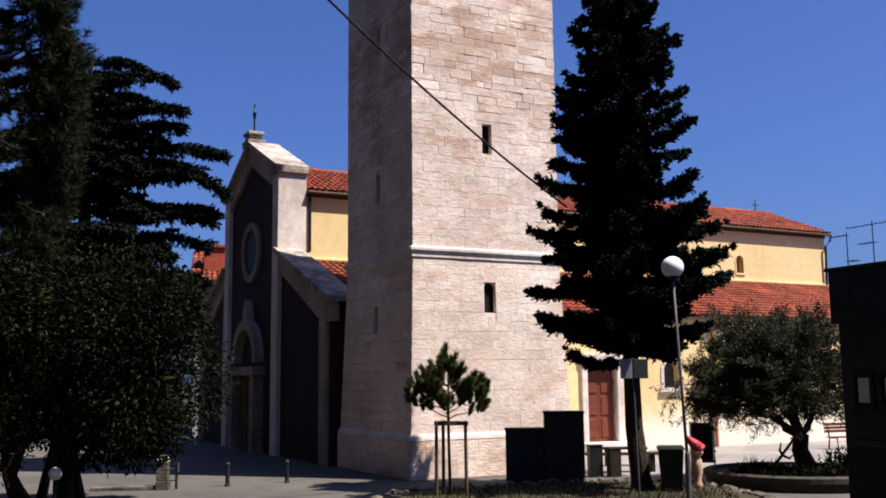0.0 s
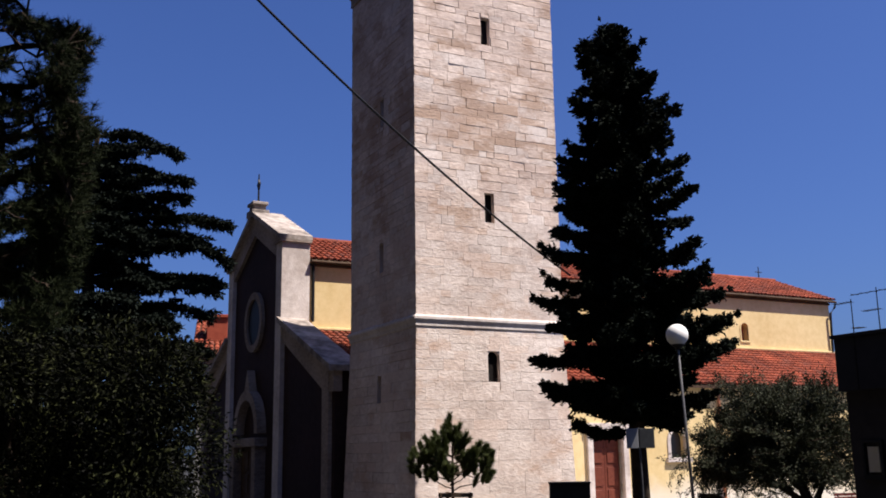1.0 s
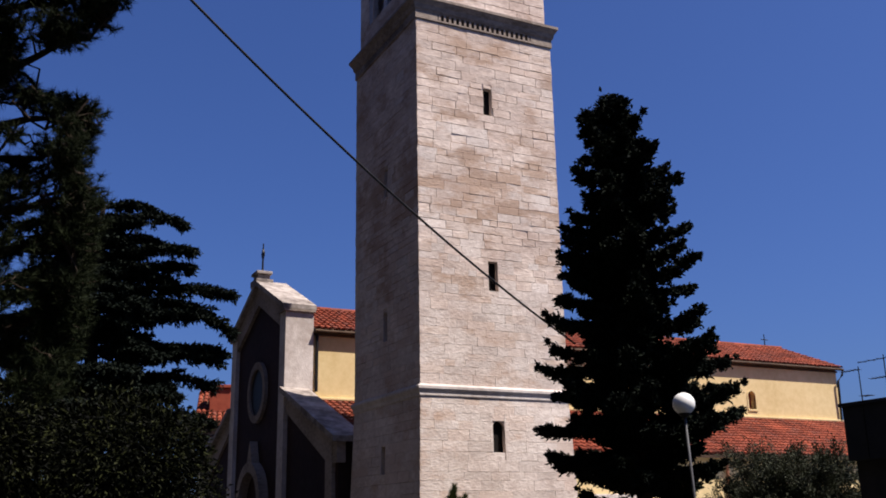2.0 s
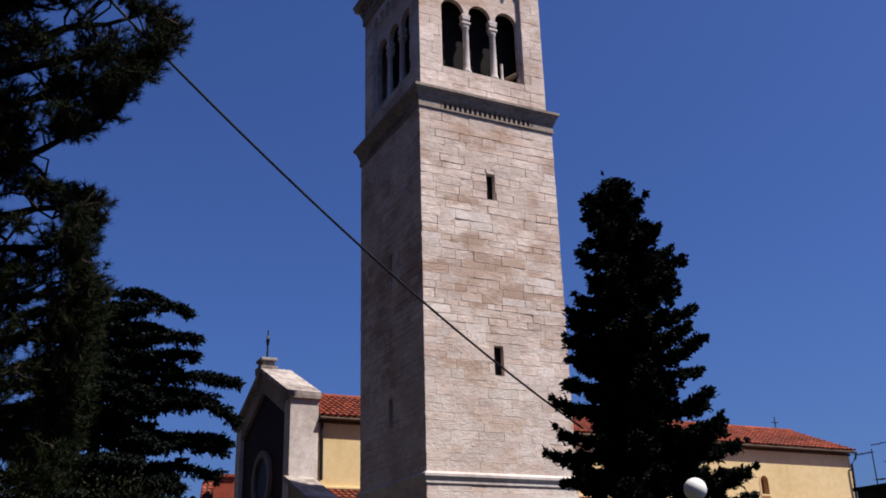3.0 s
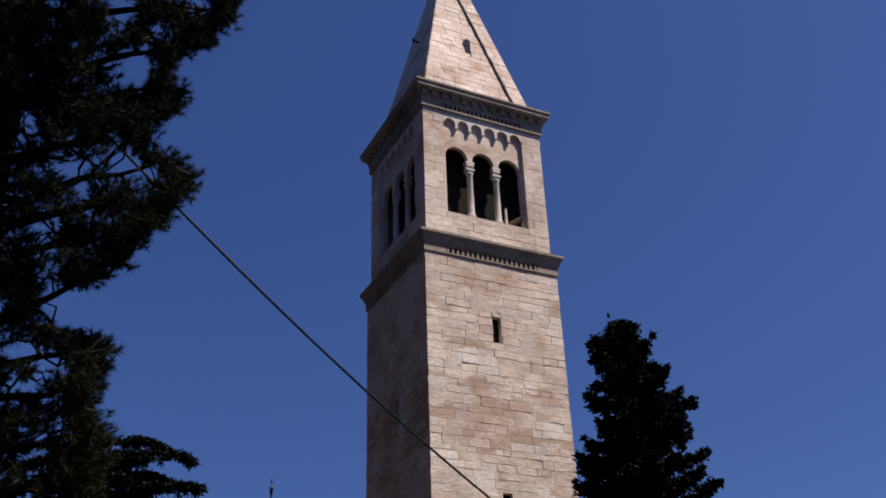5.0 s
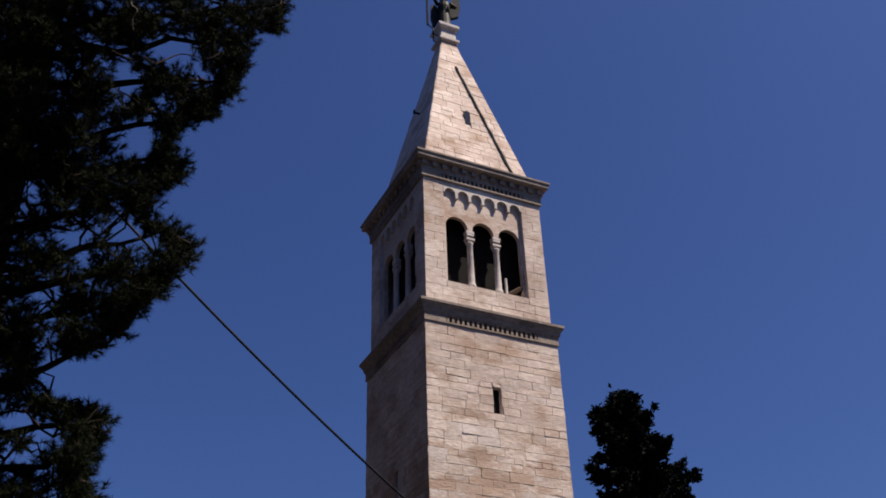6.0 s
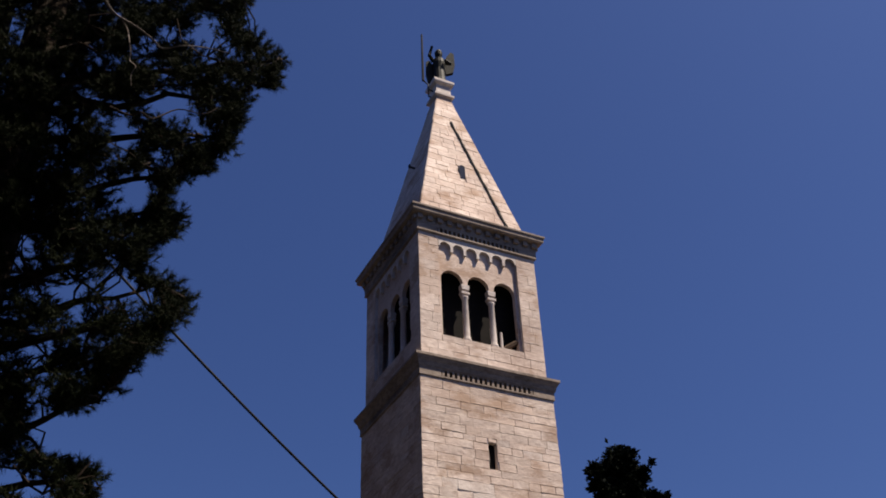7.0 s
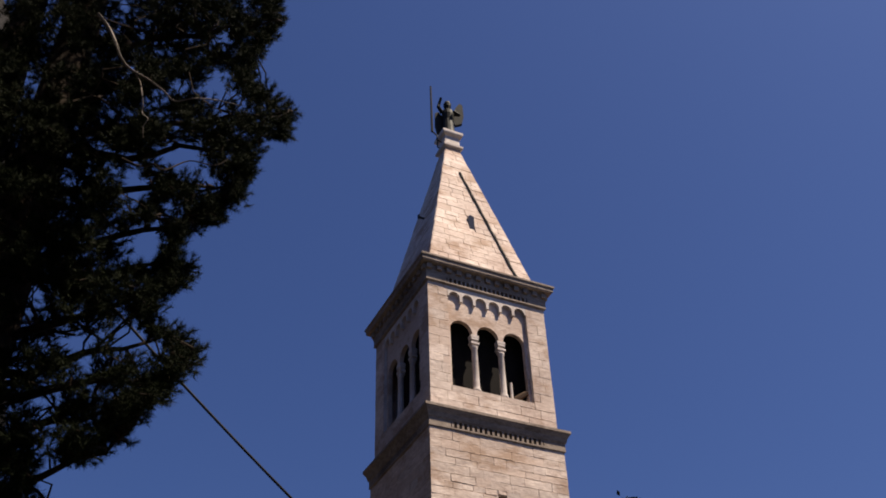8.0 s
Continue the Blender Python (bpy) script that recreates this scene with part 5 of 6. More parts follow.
        if twig and np.linalg.norm(near - c0) < 0.8:
            tube(boughs, [tuple(near), tuple(near * 0.6 + c0 * 0.4 + rng.normal(size=3) * 0.07), tuple(near * 0.25 + c0 * 0.75 + rng.normal(size=3) * 0.04), tuple(c0)], [0.014, 0.011, 0.008, 0.005], 5)
        c = c0 + rng.normal(size=(m, 3)) * np.array([wide, wide, flat])
        ax = (c - c0) * 2.0 + np.array([0.14, 0, 0.26]) + rng.normal(size=(m, 3)) * 0.12
        for ci in c[::4]:
            tube(boughs, [tuple(c0), tuple((c0 + ci) / 2 - np.array([0, 0, 0.02])), tuple(ci)], [0.006, 0.005, 0.003], 4)
        chunks.append(tufts(c, ax, 50, 0.086, 0.0068, rng, 0.80))

    made = 0
    while made < 1550:
        el = rng.uniform(7.5, 62) if made % 4 else rng.uniform(26, 54)
        az = rng.uniform(-36, -11)
        if az > limit(el):
            continue
        if any(((az - a_) / (w_ + 0.35)) ** 2 + ((el - e_) / (h_ + 0.35)) ** 2 < 1 for a_, e_, w_, h_ in gaps):
            continue
        # looser, holed foliage near the rim than by the trunk
        if el < 48.5 and az > limit(el) - 4.5 and noise.noise((az * 0.75, el * 0.95, 3.0)) > 0.30:
            continue
        pad(place(az, el, rng.uniform(8.7, 10.6) if az > -26.5 else rng.uniform(9.3, 10.9)), 16, 0.105, 0.06, made % 2 == 0)
        made += 1
    for el in np.arange(9, 60, 0.42):
        for _ in range(2):
            e_ = el + rng.uniform(-0.3, 0.3)
            pad(place(limit(e_) - abs(rng.normal()) * 0.45, e_, rng.uniform(8.8, 10.0)), 15, 0.085, 0.055, True)
    for path, thick in ((((-29.8, 49.8), (-28.7, 49.3), (-27.8, 48.6), (-27.2, 48.0), (-26.3, 47.5), (-24.7, 47.2), (-23.3, 46.8), (-22.3, 46.4), (-20.8, 46.8), (-19.0, 46.95), (-17.2, 46.9)), 0.022),
                        (((-25.7, 47.3), (-25.2, 46.9), (-24.9, 46.4), (-24.6, 45.8), (-24.5, 45.3), (-24.0, 45.1), (-24.2, 44.6), (-24.0, 44.0)), 0.012),
                        (((-25.2, 42.6), (-23.7, 42.4), (-22.9, 42.7), (-22.0, 42.5), (-20.3, 43.3), (-18.4, 43.3), (-17.4, 43.8)), 0.014)):
        bm = bmesh.new()
        n = len(path)
        knots = [place(a_, e_, 8.35 + 0.05 * math.sin(2.1 * i)) for i, (a_, e_) in enumerate(path)]
        fine = []
        for i in range(n - 1):
            k0, k1, k2, k3 = (Vector(knots[min(max(i + o, 0), n - 1)]) for o in (-1, 0, 1, 2))
            for u in (0.0, 0.25, 0.5, 0.75):
                fine.append(0.5 * (2 * k1 + (k2 - k0) * u + (2 * k0 - 5 * k1 + 4 * k2 - k3) * u ** 2 + (3 * k1 - k0 - 3 * k2 + k3) * u ** 3))
        fine.append(Vector(knots[-1]))
        tube(bm, fine, [thick * (1 - 0.7 * i / len(fine)) for i in range(len(fine))], 6)
        part("dead_twig", bm, TWIG if thick != 0.014 else BARK, t, "bare twig")
    part("branching", boughs, BARK, t)
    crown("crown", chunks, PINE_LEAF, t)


tall_pine()


# young staked pine
def sapling():
    rng = np.random.default_rng(23)
    t = thing("young_pine", "young pine sapling tied between wooden stakes", "tree", pose(0.06, 20.0, 0))
    bm = bmesh.new()
    tube(bm, [(0.02, 0, -0.05), (0.0, 0, 0.8), (-0.01, 0, 1.6), (0.0, 0, 2.4), (0.02, 0, 2.75)], [0.035, 0.03, 0.028, 0.018, 0.008], 8)
    part("trunk", bm, BARK, t)
    bm, chunks = bmesh.new(), []

    def shoot(p, ax, length):
        ax = ax / np.linalg.norm(ax)
        n = int(1250 * length) + 50
        s = rng.uniform(0, 1, n)
        q = p + ax * (s * length)[:, None]
        side = np.cross(rng.normal(size=(n, 3)), ax)
        side /= np.linalg.norm(side, axis=1, keepdims=True)
        chunks.append(spikes(q, ax * rng.uniform(0.5, 1.1, n)[:, None] + side * rng.uniform(0.35, 0.9, n)[:, None], 0.115, 0.014, rng))

    for i in range(19):
        ang = i * 2.4 + rng.uniform(-0.3, 0.3)
        z0 = 1.56 + 0.75 * (i / 19)
        L = np.interp(z0, [1.55, 1.8, 2.05, 2.35], [0.90, 0.94, 0.66, 0.30]) * rng.uniform(0.75, 1.08)
        tip = np.array([L * math.cos(ang), L * math.sin(ang), z0 + 0.16 * L + 0.10])
        limb(bm, (0, 0, z0), tip, 0.014, 0.006, rng, 0.15, 4)
        out = np.array([math.cos(ang), math.sin(ang), 0])
        for _ in range(8):
            s = rng.uniform(0.45, 1.0)
            p = np.array([0, 0, z0]) * (1 - s) + tip * s + rng.normal(size=3) * 0.05
            shoot(p, out * rng.uniform(0.1, 0.55) + np.array([0, 0, 1.0]) + rng.normal(size=3) * 0.22, rng.uniform(0.16, 0.30))
    for _ in range(12):
        shoot(np.array([rng.normal() * 0.07, rng.normal() * 0.07, rng.uniform(2.4, 2.72)]), np.array([rng.normal() * 0.3, rng.normal() * 0.3, 1.0]), rng.uniform(0.2, 0.34))
    part("branching", bm, BARK, t)
    crown("crown", chunks, YOUNG_PINE, t)
    st = thing("tree_stakes", "three wooden stakes with a crossbar frame round the sapling", "tree stakes", pose(0.06, 20.0, 0))
    corners = ((-0.26, -0.16), (0.34, -0.14), (-0.12, 0.30))
    for x, y in corners:
        bm = bmesh.new()
        tube(bm, [(x, y, -0.05), (x * 0.98, y, 0.8), (x * 0.97, y, 1.53)], [0.036, 0.035, 0.034], 8)
        part("stake", bm, STAKE, st)
    for (x0, y0), (x1, y1) in zip(corners, corners[1:] + corners[:1]):
        bm = bmesh.new()
        d = Vector((x1 - x0, y1 - y0, 0))
        box(bm, -0.04, d.length + 0.04, -0.02, 0.02, 1.44, 1.52, 0.006)
        ob = part("crossbar", bm, STAKE, st)
        ob.matrix_basis = Matrix.Translation((x0 * 0.97, y0, 0)) @ Matrix.Rotation(math.atan2(d.y, d.x), 4, "Z")


sapling()


# olive in its round planter
def olive():
    rng = np.random.default_rng(31)
    t = thing("olive_tree", "broad old olive tree growing in the round planter", "tree", pose(8.05, 22.4, 0.27))
    bm = bmesh.new()
    tube(bm, [(0.05, 0, -0.1), (0.02, 0, 0.12), (-0.10, 0, 0.45), (-0.05, 0, 0.80)], [0.30, 0.22, 0.18, 0.17], 10)
    tips = [(-1.5, 0.3, 1.7), (-0.8, -0.5, 2.0), (0.45, 0.1, 1.5), (0.6, -0.3, 2.3), (-0.2, 0.6, 2.6), (-0.9, 0.5, 2.5), (-1.9, -0.2, 2.0)]
    for tp in tips:
        limb(bm, (-0.05, 0, 0.72), tp, 0.085, 0.02, rng, 0.3, 6)
    part("trunk", bm, BARK, t)
    chunks, bm = [], bmesh.new()
    for i in range(165):
        ang, rr = rng.uniform(0, 2 * math.pi), math.sqrt(rng.uniform(0, 1))
        cx, cy = -0.68 + 1.70 * rr * math.cos(ang), 1.35 * rr * math.sin(ang)
        top = 1.85 + 1.55 * math.sqrt(max(0.02, 1 - (rr * 0.97) ** 3))
        cz = rng.uniform(1.5 - 0.15 * rr, top)
        c0 = np.array([cx, cy, cz])
        for _ in range(6):
            d0 = rng.normal(size=3) * np.array([0.5, 0.5, 0.35]) + np.array([0.1 * math.cos(ang), 0.1 * math.sin(ang), -0.12 if cz < 2.0 else 0.28])
            tip = c0 + d0 * 0.75
            tube(bm, [tuple(c0), tuple((c0 + tip) / 2), tuple(tip)], [0.010, 0.007, 0.004], 4)
            n = 125
            s = rng.uniform(0.1, 1, n)[:, None]
            p = c0 * (1 - s) + tip * s + rng.normal(size=(n, 3)) * 0.05
            chunks.append(diamonds(p, d0[None, :] + rng.normal(size=(n, 3)) * 0.45, 0.075, 0.024, rng, 0.05))
    for i in range(46):
        ang = rng.uniform(2.5, 3.9) if i % 2 else rng.uniform(0, 2 * math.pi)
        c0 = np.array([-0.72 + rng.uniform(1.1, 2.25 if i % 4 == 1 else 1.75) * math.cos(ang), 1.2 * math.sin(ang), rng.uniform(1.5, 2.1)])
        tip = c0 + np.array([0.22 * math.cos(ang), 0.2 * math.sin(ang), -rng.uniform(0.3, 0.75)])
        mid = (c0 + tip) / 2 + np.array([0.12 * math.cos(ang), 0, 0.06])
        tube(bm, [tuple(c0), tuple(mid), tuple(tip)], [0.008, 0.006, 0.003], 4)
        n = 60
        s = rng.uniform(0.0, 1, n)[:, None]
        p = c0 * (1 - s) ** 2 + 2 * mid * s * (1 - s) + tip * s ** 2 + rng.normal(size=(n, 3)) * 0.035
        chunks.append(diamonds(p, np.array([0, 0, -0.7]) + rng.normal(size=(n, 3)) * 0.5, 0.075, 0.026, rng, 0.05))
    part("branching", bm, BARK, t)
    crown("crown", chunks, OLIVE_LEAF, t)
    pl = thing("planter", "low round concrete planter filled with soil", "planter", pose(7.75, 22.0, 0))
    bm = bmesh.new()
    lathe(bm, [(1.98, 0.0), (1.96, 0.18), (2.04, 0.20), (2.04, 0.30), (1.98, 0.33), (1.82, 0.33), (1.80, 0.24)], 56)
    part("rim", bm, CONCRETE, pl)
    bm = bmesh.new()
    lathe(bm, [(1.82, 0.16), (1.81, 0.27), (1.2, 0.30), (0.3, 0.32)], 40)
    part("soil", bm, SOIL, pl)
    sh = thing("spiky_plant", "low dark spiky plant in the planter", "plant", pose(6.55, 21.4, 0.28))
    ch = []
    for c in rng.uniform(-0.42, 0.42, size=(7, 2)):
        m = 60
        d = rng.normal(size=(m, 3)) * np.array([1, 1, 0.3]) + np.array([0, 0, 0.75])
        ch.append(diamonds(np.tile([[c[0], c[1] * 0.6, 0.0]], (m, 1)), d, 0.36, 0.03, rng, 0.12))
    crown("leaves", ch, LAUREL_LEAF, sh)
    sh2 = thing("spiky_plant", "low dark bushy plant at the foot of the olive", "plant", pose(8.75, 22.0, 0.28))
    m = 500
    p = rng.normal(size=(m, 3)) * np.array([0.25, 0.25, 0.12]) + np.array([0, 0, 0.15])
    crown("leaves", [diamonds(p, rng.normal(size=(m, 3)) + np.array([0, 0, 0.8]), 0.16, 0.04, rng)], LAUREL_LEAF, sh2)
    # low leaves added so the lit soil reads as dark as in shade
    sh3 = thing("soil_darkening_leaves", "dark low leaves added to darken the planter's soil", "plant", pose(7.7, 21.2, 0.28))
    m = 2600
    aa, rr = rng.uniform(0, 2 * math.pi, m), np.sqrt(rng.uniform(0, 1, m))
    p = np.stack([1.35 * rr * np.cos(aa), 0.75 * rr * np.sin(aa), rng.uniform(0.0, 0.08, m)], 1)
    crown("leaves", [diamonds(p, rng.normal(size=(m, 3)) + np.array([0, 0, 0.7]), 0.13, 0.05, rng)], LAUREL_LEAF, sh3)
    an = thing("anchor", "old iron ship's anchor leaning in the planter", "anchor", pose(7.28, 21.7, 0.30, 0, 0, 10))
    bm = bmesh.new()
    tube(bm, [(-0.30, 0, 0.0), (0.0, 0, 0.32), (0.42, 0, 0.80)], [0.035, 0.032, 0.028], 8)
    part("shank", bm, IRON, an)
    bm = bmesh.new()
    tube(bm, [(0.02, 0, 0.62), (-0.02, 0, 0.45), (0.06, 0, 0.34), (0.20, 0, 0.28), (0.30, 0, 0.36)], [0.012, 0.03, 0.035, 0.03, 0.012], 8)
    part("arms", bm, IRON, an)
    bm = bmesh.new()
    tube(bm, [(0.40, -0.25, 0.78), (0.40, 0.25, 0.78)], [0.018, 0.018], 7)
    part("stock", bm, IRON, an)


olive()

# ---------------------------------------------------------------- planted bed in front
bm = bmesh.new()
rnd = random.Random(41)
BED = (2.35, 19.1)
edge = []
for i in range(48):
    t = 2 * math.pi * i / 48
    r = 1 + 0.04 * math.sin(3 * t + 1) + 0.03 * math.sin(7 * t)
    ex, ey = 3.7 * r * math.copysign(abs(math.cos(t)) ** 0.75, math.cos(t)), 3.0 * r * math.copysign(abs(math.sin(t)) ** 0.75, math.sin(t))
    edge.append((BED[0] + ex * 0.883 - ey * 0.469, BED[1] + ex * 0.469 + ey * 0.883))
lo = [bm.verts.new((x, y, 0.0)) for x, y in edge]
hi = [bm.verts.new((BED[0] + (x - BED[0]) * 0.97, BED[1] + (y - BED[1]) * 0.97, 0.07)) for x, y in edge]
bm.faces.new(hi)
for i in range(48):
    bm.faces.new((lo[i], lo[(i + 1) % 48], hi[(i + 1) % 48], hi[i]))
bed = tagged(link("planting_bed", bm, SOIL), "shaded soil bed with dry grass edged by rough stones", "ground", kind="structure")
stone_shapes = []
for _ in range(6):
    b = bmesh.new()
    bmesh.ops.create_icosphere(b, subdivisions=1, radius=0.5)
    for v in b.verts:
        v.co *= rnd.uniform(0.78, 1.12)
    me = bpy.data.meshes.new("edging_stone")
    b.to_mesh(me)
    b.free()
    me.materials.append(ROCK)
    stone_shapes.append(me)
for i in range(48):
    for j in range(2):
        s = (j + rnd.uniform(0.2, 0.8)) / 2
        (x0, y0), (x1, y1) = edge[i], edge[(i + 1) % 48]
        ob = new("edging_stone", rnd.choice(stone_shapes))
        ob.parent = bed
        ob.matrix_basis = pose(x0 + (x1 - x0) * s + rnd.uniform(-0.05, 0.05), y0 + (y1 - y0) * s + rnd.uniform(-0.05, 0.05), 0.05, rnd.uniform(-15, 15), rnd.uniform(-15, 15), rnd.uniform(0, 360)) @ Matrix.Diagonal((rnd.uniform(0.22, 0.42), rnd.uniform(0.18, 0.30), rnd.uniform(0.14, 0.26), 1))
rng = np.random.default_rng(43)
m = 5000
aa, rr = rng.uniform(0, 2 * math.pi, m), np.sqrt(rng.uniform(0, 1, m))
gx, gy = 3.4 * rr * np.cos(aa), 2.7 * rr * np.sin(aa)
p = np.stack([BED[0] + gx * 0.883 - gy * 0.469, BED[1] + gx * 0.469 + gy * 0.883, np.full(m, 0.06)], 1)
grass = crown("grass", [spikes(p, rng.normal(size=(m, 3)) * 0.45 + np.array([0, 0, 1]), 0.13, 0.02, rng)], GRASS, None)
tagged(grass, "sparse dry grass on the soil bed", "grass", kind="stuff")


# ---------------------------------------------------------------- square furniture
def cabinet(x, y, w, d, h, label):
    c = thing("utility_cabinet", label, "cabinet", pose(x, y, 0, 0, 0, -4), "utility cabinets")
    bm = bmesh.new()
    box(bm, 0, w, 0, d, 0.06, h - 0.04, 0.012)
    part("body", bm, CABINET, c)
    bm = bmesh.new()
    box(bm, -0.02, w + 0.02, -0.03, d + 0.02, h - 0.045, h, 0.01)
    part("top", bm, CABINET, c)
    bm = bmesh.new()
    box(bm, 0.02, w - 0.02, 0.02, d - 0.02, 0.0, 0.07)
    part("base", bm, CONCRETE, c)
    n = 2 if w > 0.95 else 1
    for i in range(n):
        bm = bmesh.new()
        box(bm, 0.03 + i * (w - 0.03) / n, (i + 1) * (w - 0.03) / n, -0.018, 0.0, 0.12, h - 0.10, 0.006)
        dr = part("door", bm, CABINET, c)
        bm = bmesh.new()
        box(bm, (i + 1) * (w - 0.03) / n - 0.10, (i + 1) * (w - 0.03) / n - 0.06, -0.035, -0.018, h * 0.5, h * 0.5 + 0.14, 0.006)
        part("handle", bm, IRON, dr)
    return c


cabinet(1.36, 22.75, 0.98, 0.45, 1.24, "low dark grey utility cabinet beside the tower")
cabinet(2.23, 22.55, 0.90, 0.50, 1.62, "taller dark grey utility cabinet beside the conifer")


def wheelie_bin():
    b = thing("wheelie_bin", "dark plastic wheeled rubbish bin beside the lamp post", "bin", pose(4.58, 20.35, 0, 0, 0, -10))
    bm = bmesh.new()
    vs = box(bm, -0.25, 0.25, -0.26, 0.26, 0.05, 0.90)
    for v in vs:
        if v.co.z < 0.1:
            v.co.x *= 0.78
            v.co.y *= 0.72
    bmesh.ops.bevel(bm, geom=bm.edges[:], offset=0.02, segments=2, affect="EDGES")
    part("body", bm, BIN, b)
    bm = bmesh.new()
    vs = box(bm, -0.28, 0.28, -0.30, 0.30, 0.90, 0.965)
    for v in vs:
        if v.co.z > 0.95:
            v.co.x *= 0.9
            v.co.y *= 0.9
    bmesh.ops.bevel(bm, geom=bm.edges[:], offset=0.012, segments=2, affect="EDGES")
    part("lid", bm, BIN, b)
    bm = bmesh.new()
    tube(bm, [(-0.22, 0.33, 0.90), (0.22, 0.33, 0.90)], [0.016, 0.016], 7)
    part("handle", bm, BIN, b)
    for x in (-0.22, 0.19):
        bm = bmesh.new()
        tube(bm, [(x, 0.22, 0.10), (x + 0.04, 0.22, 0.10)], [0.10, 0.10], 16)
        part("wheel", bm, IRON, b)


wheelie_bin()

lamp = thing("street_lamp", "globe street lamp on a thin leaning steel post", "street lamp", pose(4.22, 17.45, 0))
bm = bmesh.new()
tube(bm, [(0.0, 0, 0.9), (-0.06, 0, 2.4), (-0.123, 0, 4.11)], [0.028, 0.025, 0.022], 10)
part("post", bm, STEEL, lamp).data.shade_smooth()
bm = bmesh.new()
lathe(bm, [(0.07, 0.0), (0.065, 0.05), (0.052, 0.08), (0.048, 1.02), (0.030, 1.06)], 14)
part("sleeve", bm, STEEL, lamp, "thicker grey foot of the post")
bm = bmesh.new()
lathe(bm, [(0.045, 4.06), (0.09, 4.10), (0.115, 4.125), (0.105, 4.15)], 16, -0.123, 0)
part("collar", bm, IRON, lamp)
bm = bmesh.new()
lathe(bm, [(0.112, 4.138)] + [(0.198 * math.cos(radians(e)), 4.302 + 0.198 * math.sin(radians(e))) for e in range(-54, 90, 9)] + [(0.005, 4.50)], 28, -0.123, 0)
part("globe", bm, GLOBE, lamp, "white frosted globe").data.shade_smooth()

sign = thing("sign_post", "grey sign panels on a thin steel post", "sign", pose(3.40, 17.9, 0))
bm = bmesh.new()
tube(bm, [(0.05, 0, 0.0), (0.0, 0, 2.70)], [0.020, 0.020], 8)
part("post", bm, STEEL, sign)
for x0, x1, mt in ((-0.23, -0.02, SIGN_GREY), (0.0, 0.27, CABINET)):
    bm = bmesh.new()
    box(bm, x0, x1, -0.06, -0.03, 2.33, 2.68, 0.008)
    part("panel", bm, mt, sign)


def stone_post(x, y, h, w, mt, label):
    p = thing("square_post", label, "post", pose(x, y, 0, 0, 0, 8), "square posts")
    bm = bmesh.new()
    box(bm, -w / 2, w / 2, -w / 2, w / 2, 0, h, 0.015)
    part("shaft", bm, mt, p)
    bm = bmesh.new()
    box(bm, -w / 2 - 0.01, w / 2 + 0.01, -w / 2 - 0.01, w / 2 + 0.01, h, h + 0.03, 0.01)
    part("cap", bm, mt, p)


stone_post(3.58, 24.0, 0.74, 0.31, IRON, "short dark square post near the side door")
stone_post(4.02, 23.95, 0.67, 0.29, SHADED_WOOD, "short brown wooden square post near the side door")
for x, y, w_, z, lab in ((4.45, 25.1, 1.95, 0.50, "low dark plank bench on the square"), (4.75, 26.9, 1.3, 0.52, "dark plank bench before the church wall")):
    b = thing("bench", lab, "bench", pose(x, y, 0, 0, 0, 3), "benches on the square")
    bm = bmesh.new()
    box(bm, -w_ / 2, w_ / 2, -0.2, 0.2, z - 0.06, z, 0.012)
    part("seat", bm, SHADED_WOOD, b)
    for s in (-1, 1):
        bm = bmesh.new()
        box(bm, s * (w_ / 2 - 0.25) - 0.05, s * (w_ / 2 - 0.25) + 0.05, -0.17, 0.17, 0, z - 0.06, 0.01)
        part("leg", bm, SHADED_WOOD, b)

# folding chair
ch = thing("folding_chair", "dark canvas folding chair standing on the square", "chair", pose(6.16, 23.95, 0, 0, 0, -12))
bm = bmesh.new()
q = [(-0.25, -0.14, 0.36), (0.25, -0.14, 0.36), (0.25, 0.16, 1.26), (-0.25, 0.16, 1.26)]
va = [bm.verts.new(p) for p in q]
vb = [bm.verts.new((x, y + 0.03, z)) for x, y, z in q]
bm.faces.new(va)
bm.faces.new(vb[::-1])
for i in range(4):
    bm.faces.new((va[i], vb[i], vb[(i + 1) % 4], va[(i + 1) % 4]))
part("backrest", bm, CANVAS, ch)
bm = bmesh.new()
box(bm, -0.25, 0.25, -0.5, -0.12, 0.36, 0.40, 0.01)
part("seat", bm, CANVAS, ch)
for s in (-1, 1):
    bm = bmesh.new()
    tube(bm, [(s * 0.27, -0.32, 0.0), (s * 0.27, -0.14, 0.36), (s * 0.27, 0.17, 1.29)], [0.016] * 3, 7)
    part("frame_rail", bm, IRON, ch)
    bm = bmesh.new()
    tube(bm, [(s * 0.27, 0.22, 0.0), (s * 0.27, -0.10, 0.40), (s * 0.27, -0.5, 0.42)], [0.016] * 3, 7)
    part("leg", bm, IRON, ch)
    bm = bmesh.new()
    box(bm, s * 0.27 - 0.025, s * 0.27 + 0.025, -0.45, 0.06, 0.60, 0.63, 0.008)
    part("armrest", bm, SHADED_WOOD, ch)

# garden figurine: one plain shape with a pointed red hat
fig = bmesh.new()
lathe(fig, [(0.11, 0.0), (0.10, 0.12), (0.075, 0.18), (0.10, 0.34), (0.125, 0.5), (0.10, 0.62), (0.07, 0.68), (0.13, 0.74), (0.14, 0.79), (0.08, 0.84)], 14)
fo = link("garden_figurine", fig, BEIGE)
fo.data.shade_smooth()
fo.data.materials.append(RED_PAINT)
bmh = bmesh.new()
bmh.from_mesh(fo.data)
n0 = len(bmh.verts)
path = [(0.07, 0.0, 0.82), (0.0, 0.0, 0.90), (-0.10, 0.0, 1.0), (-0.20, 0.0, 1.12)]
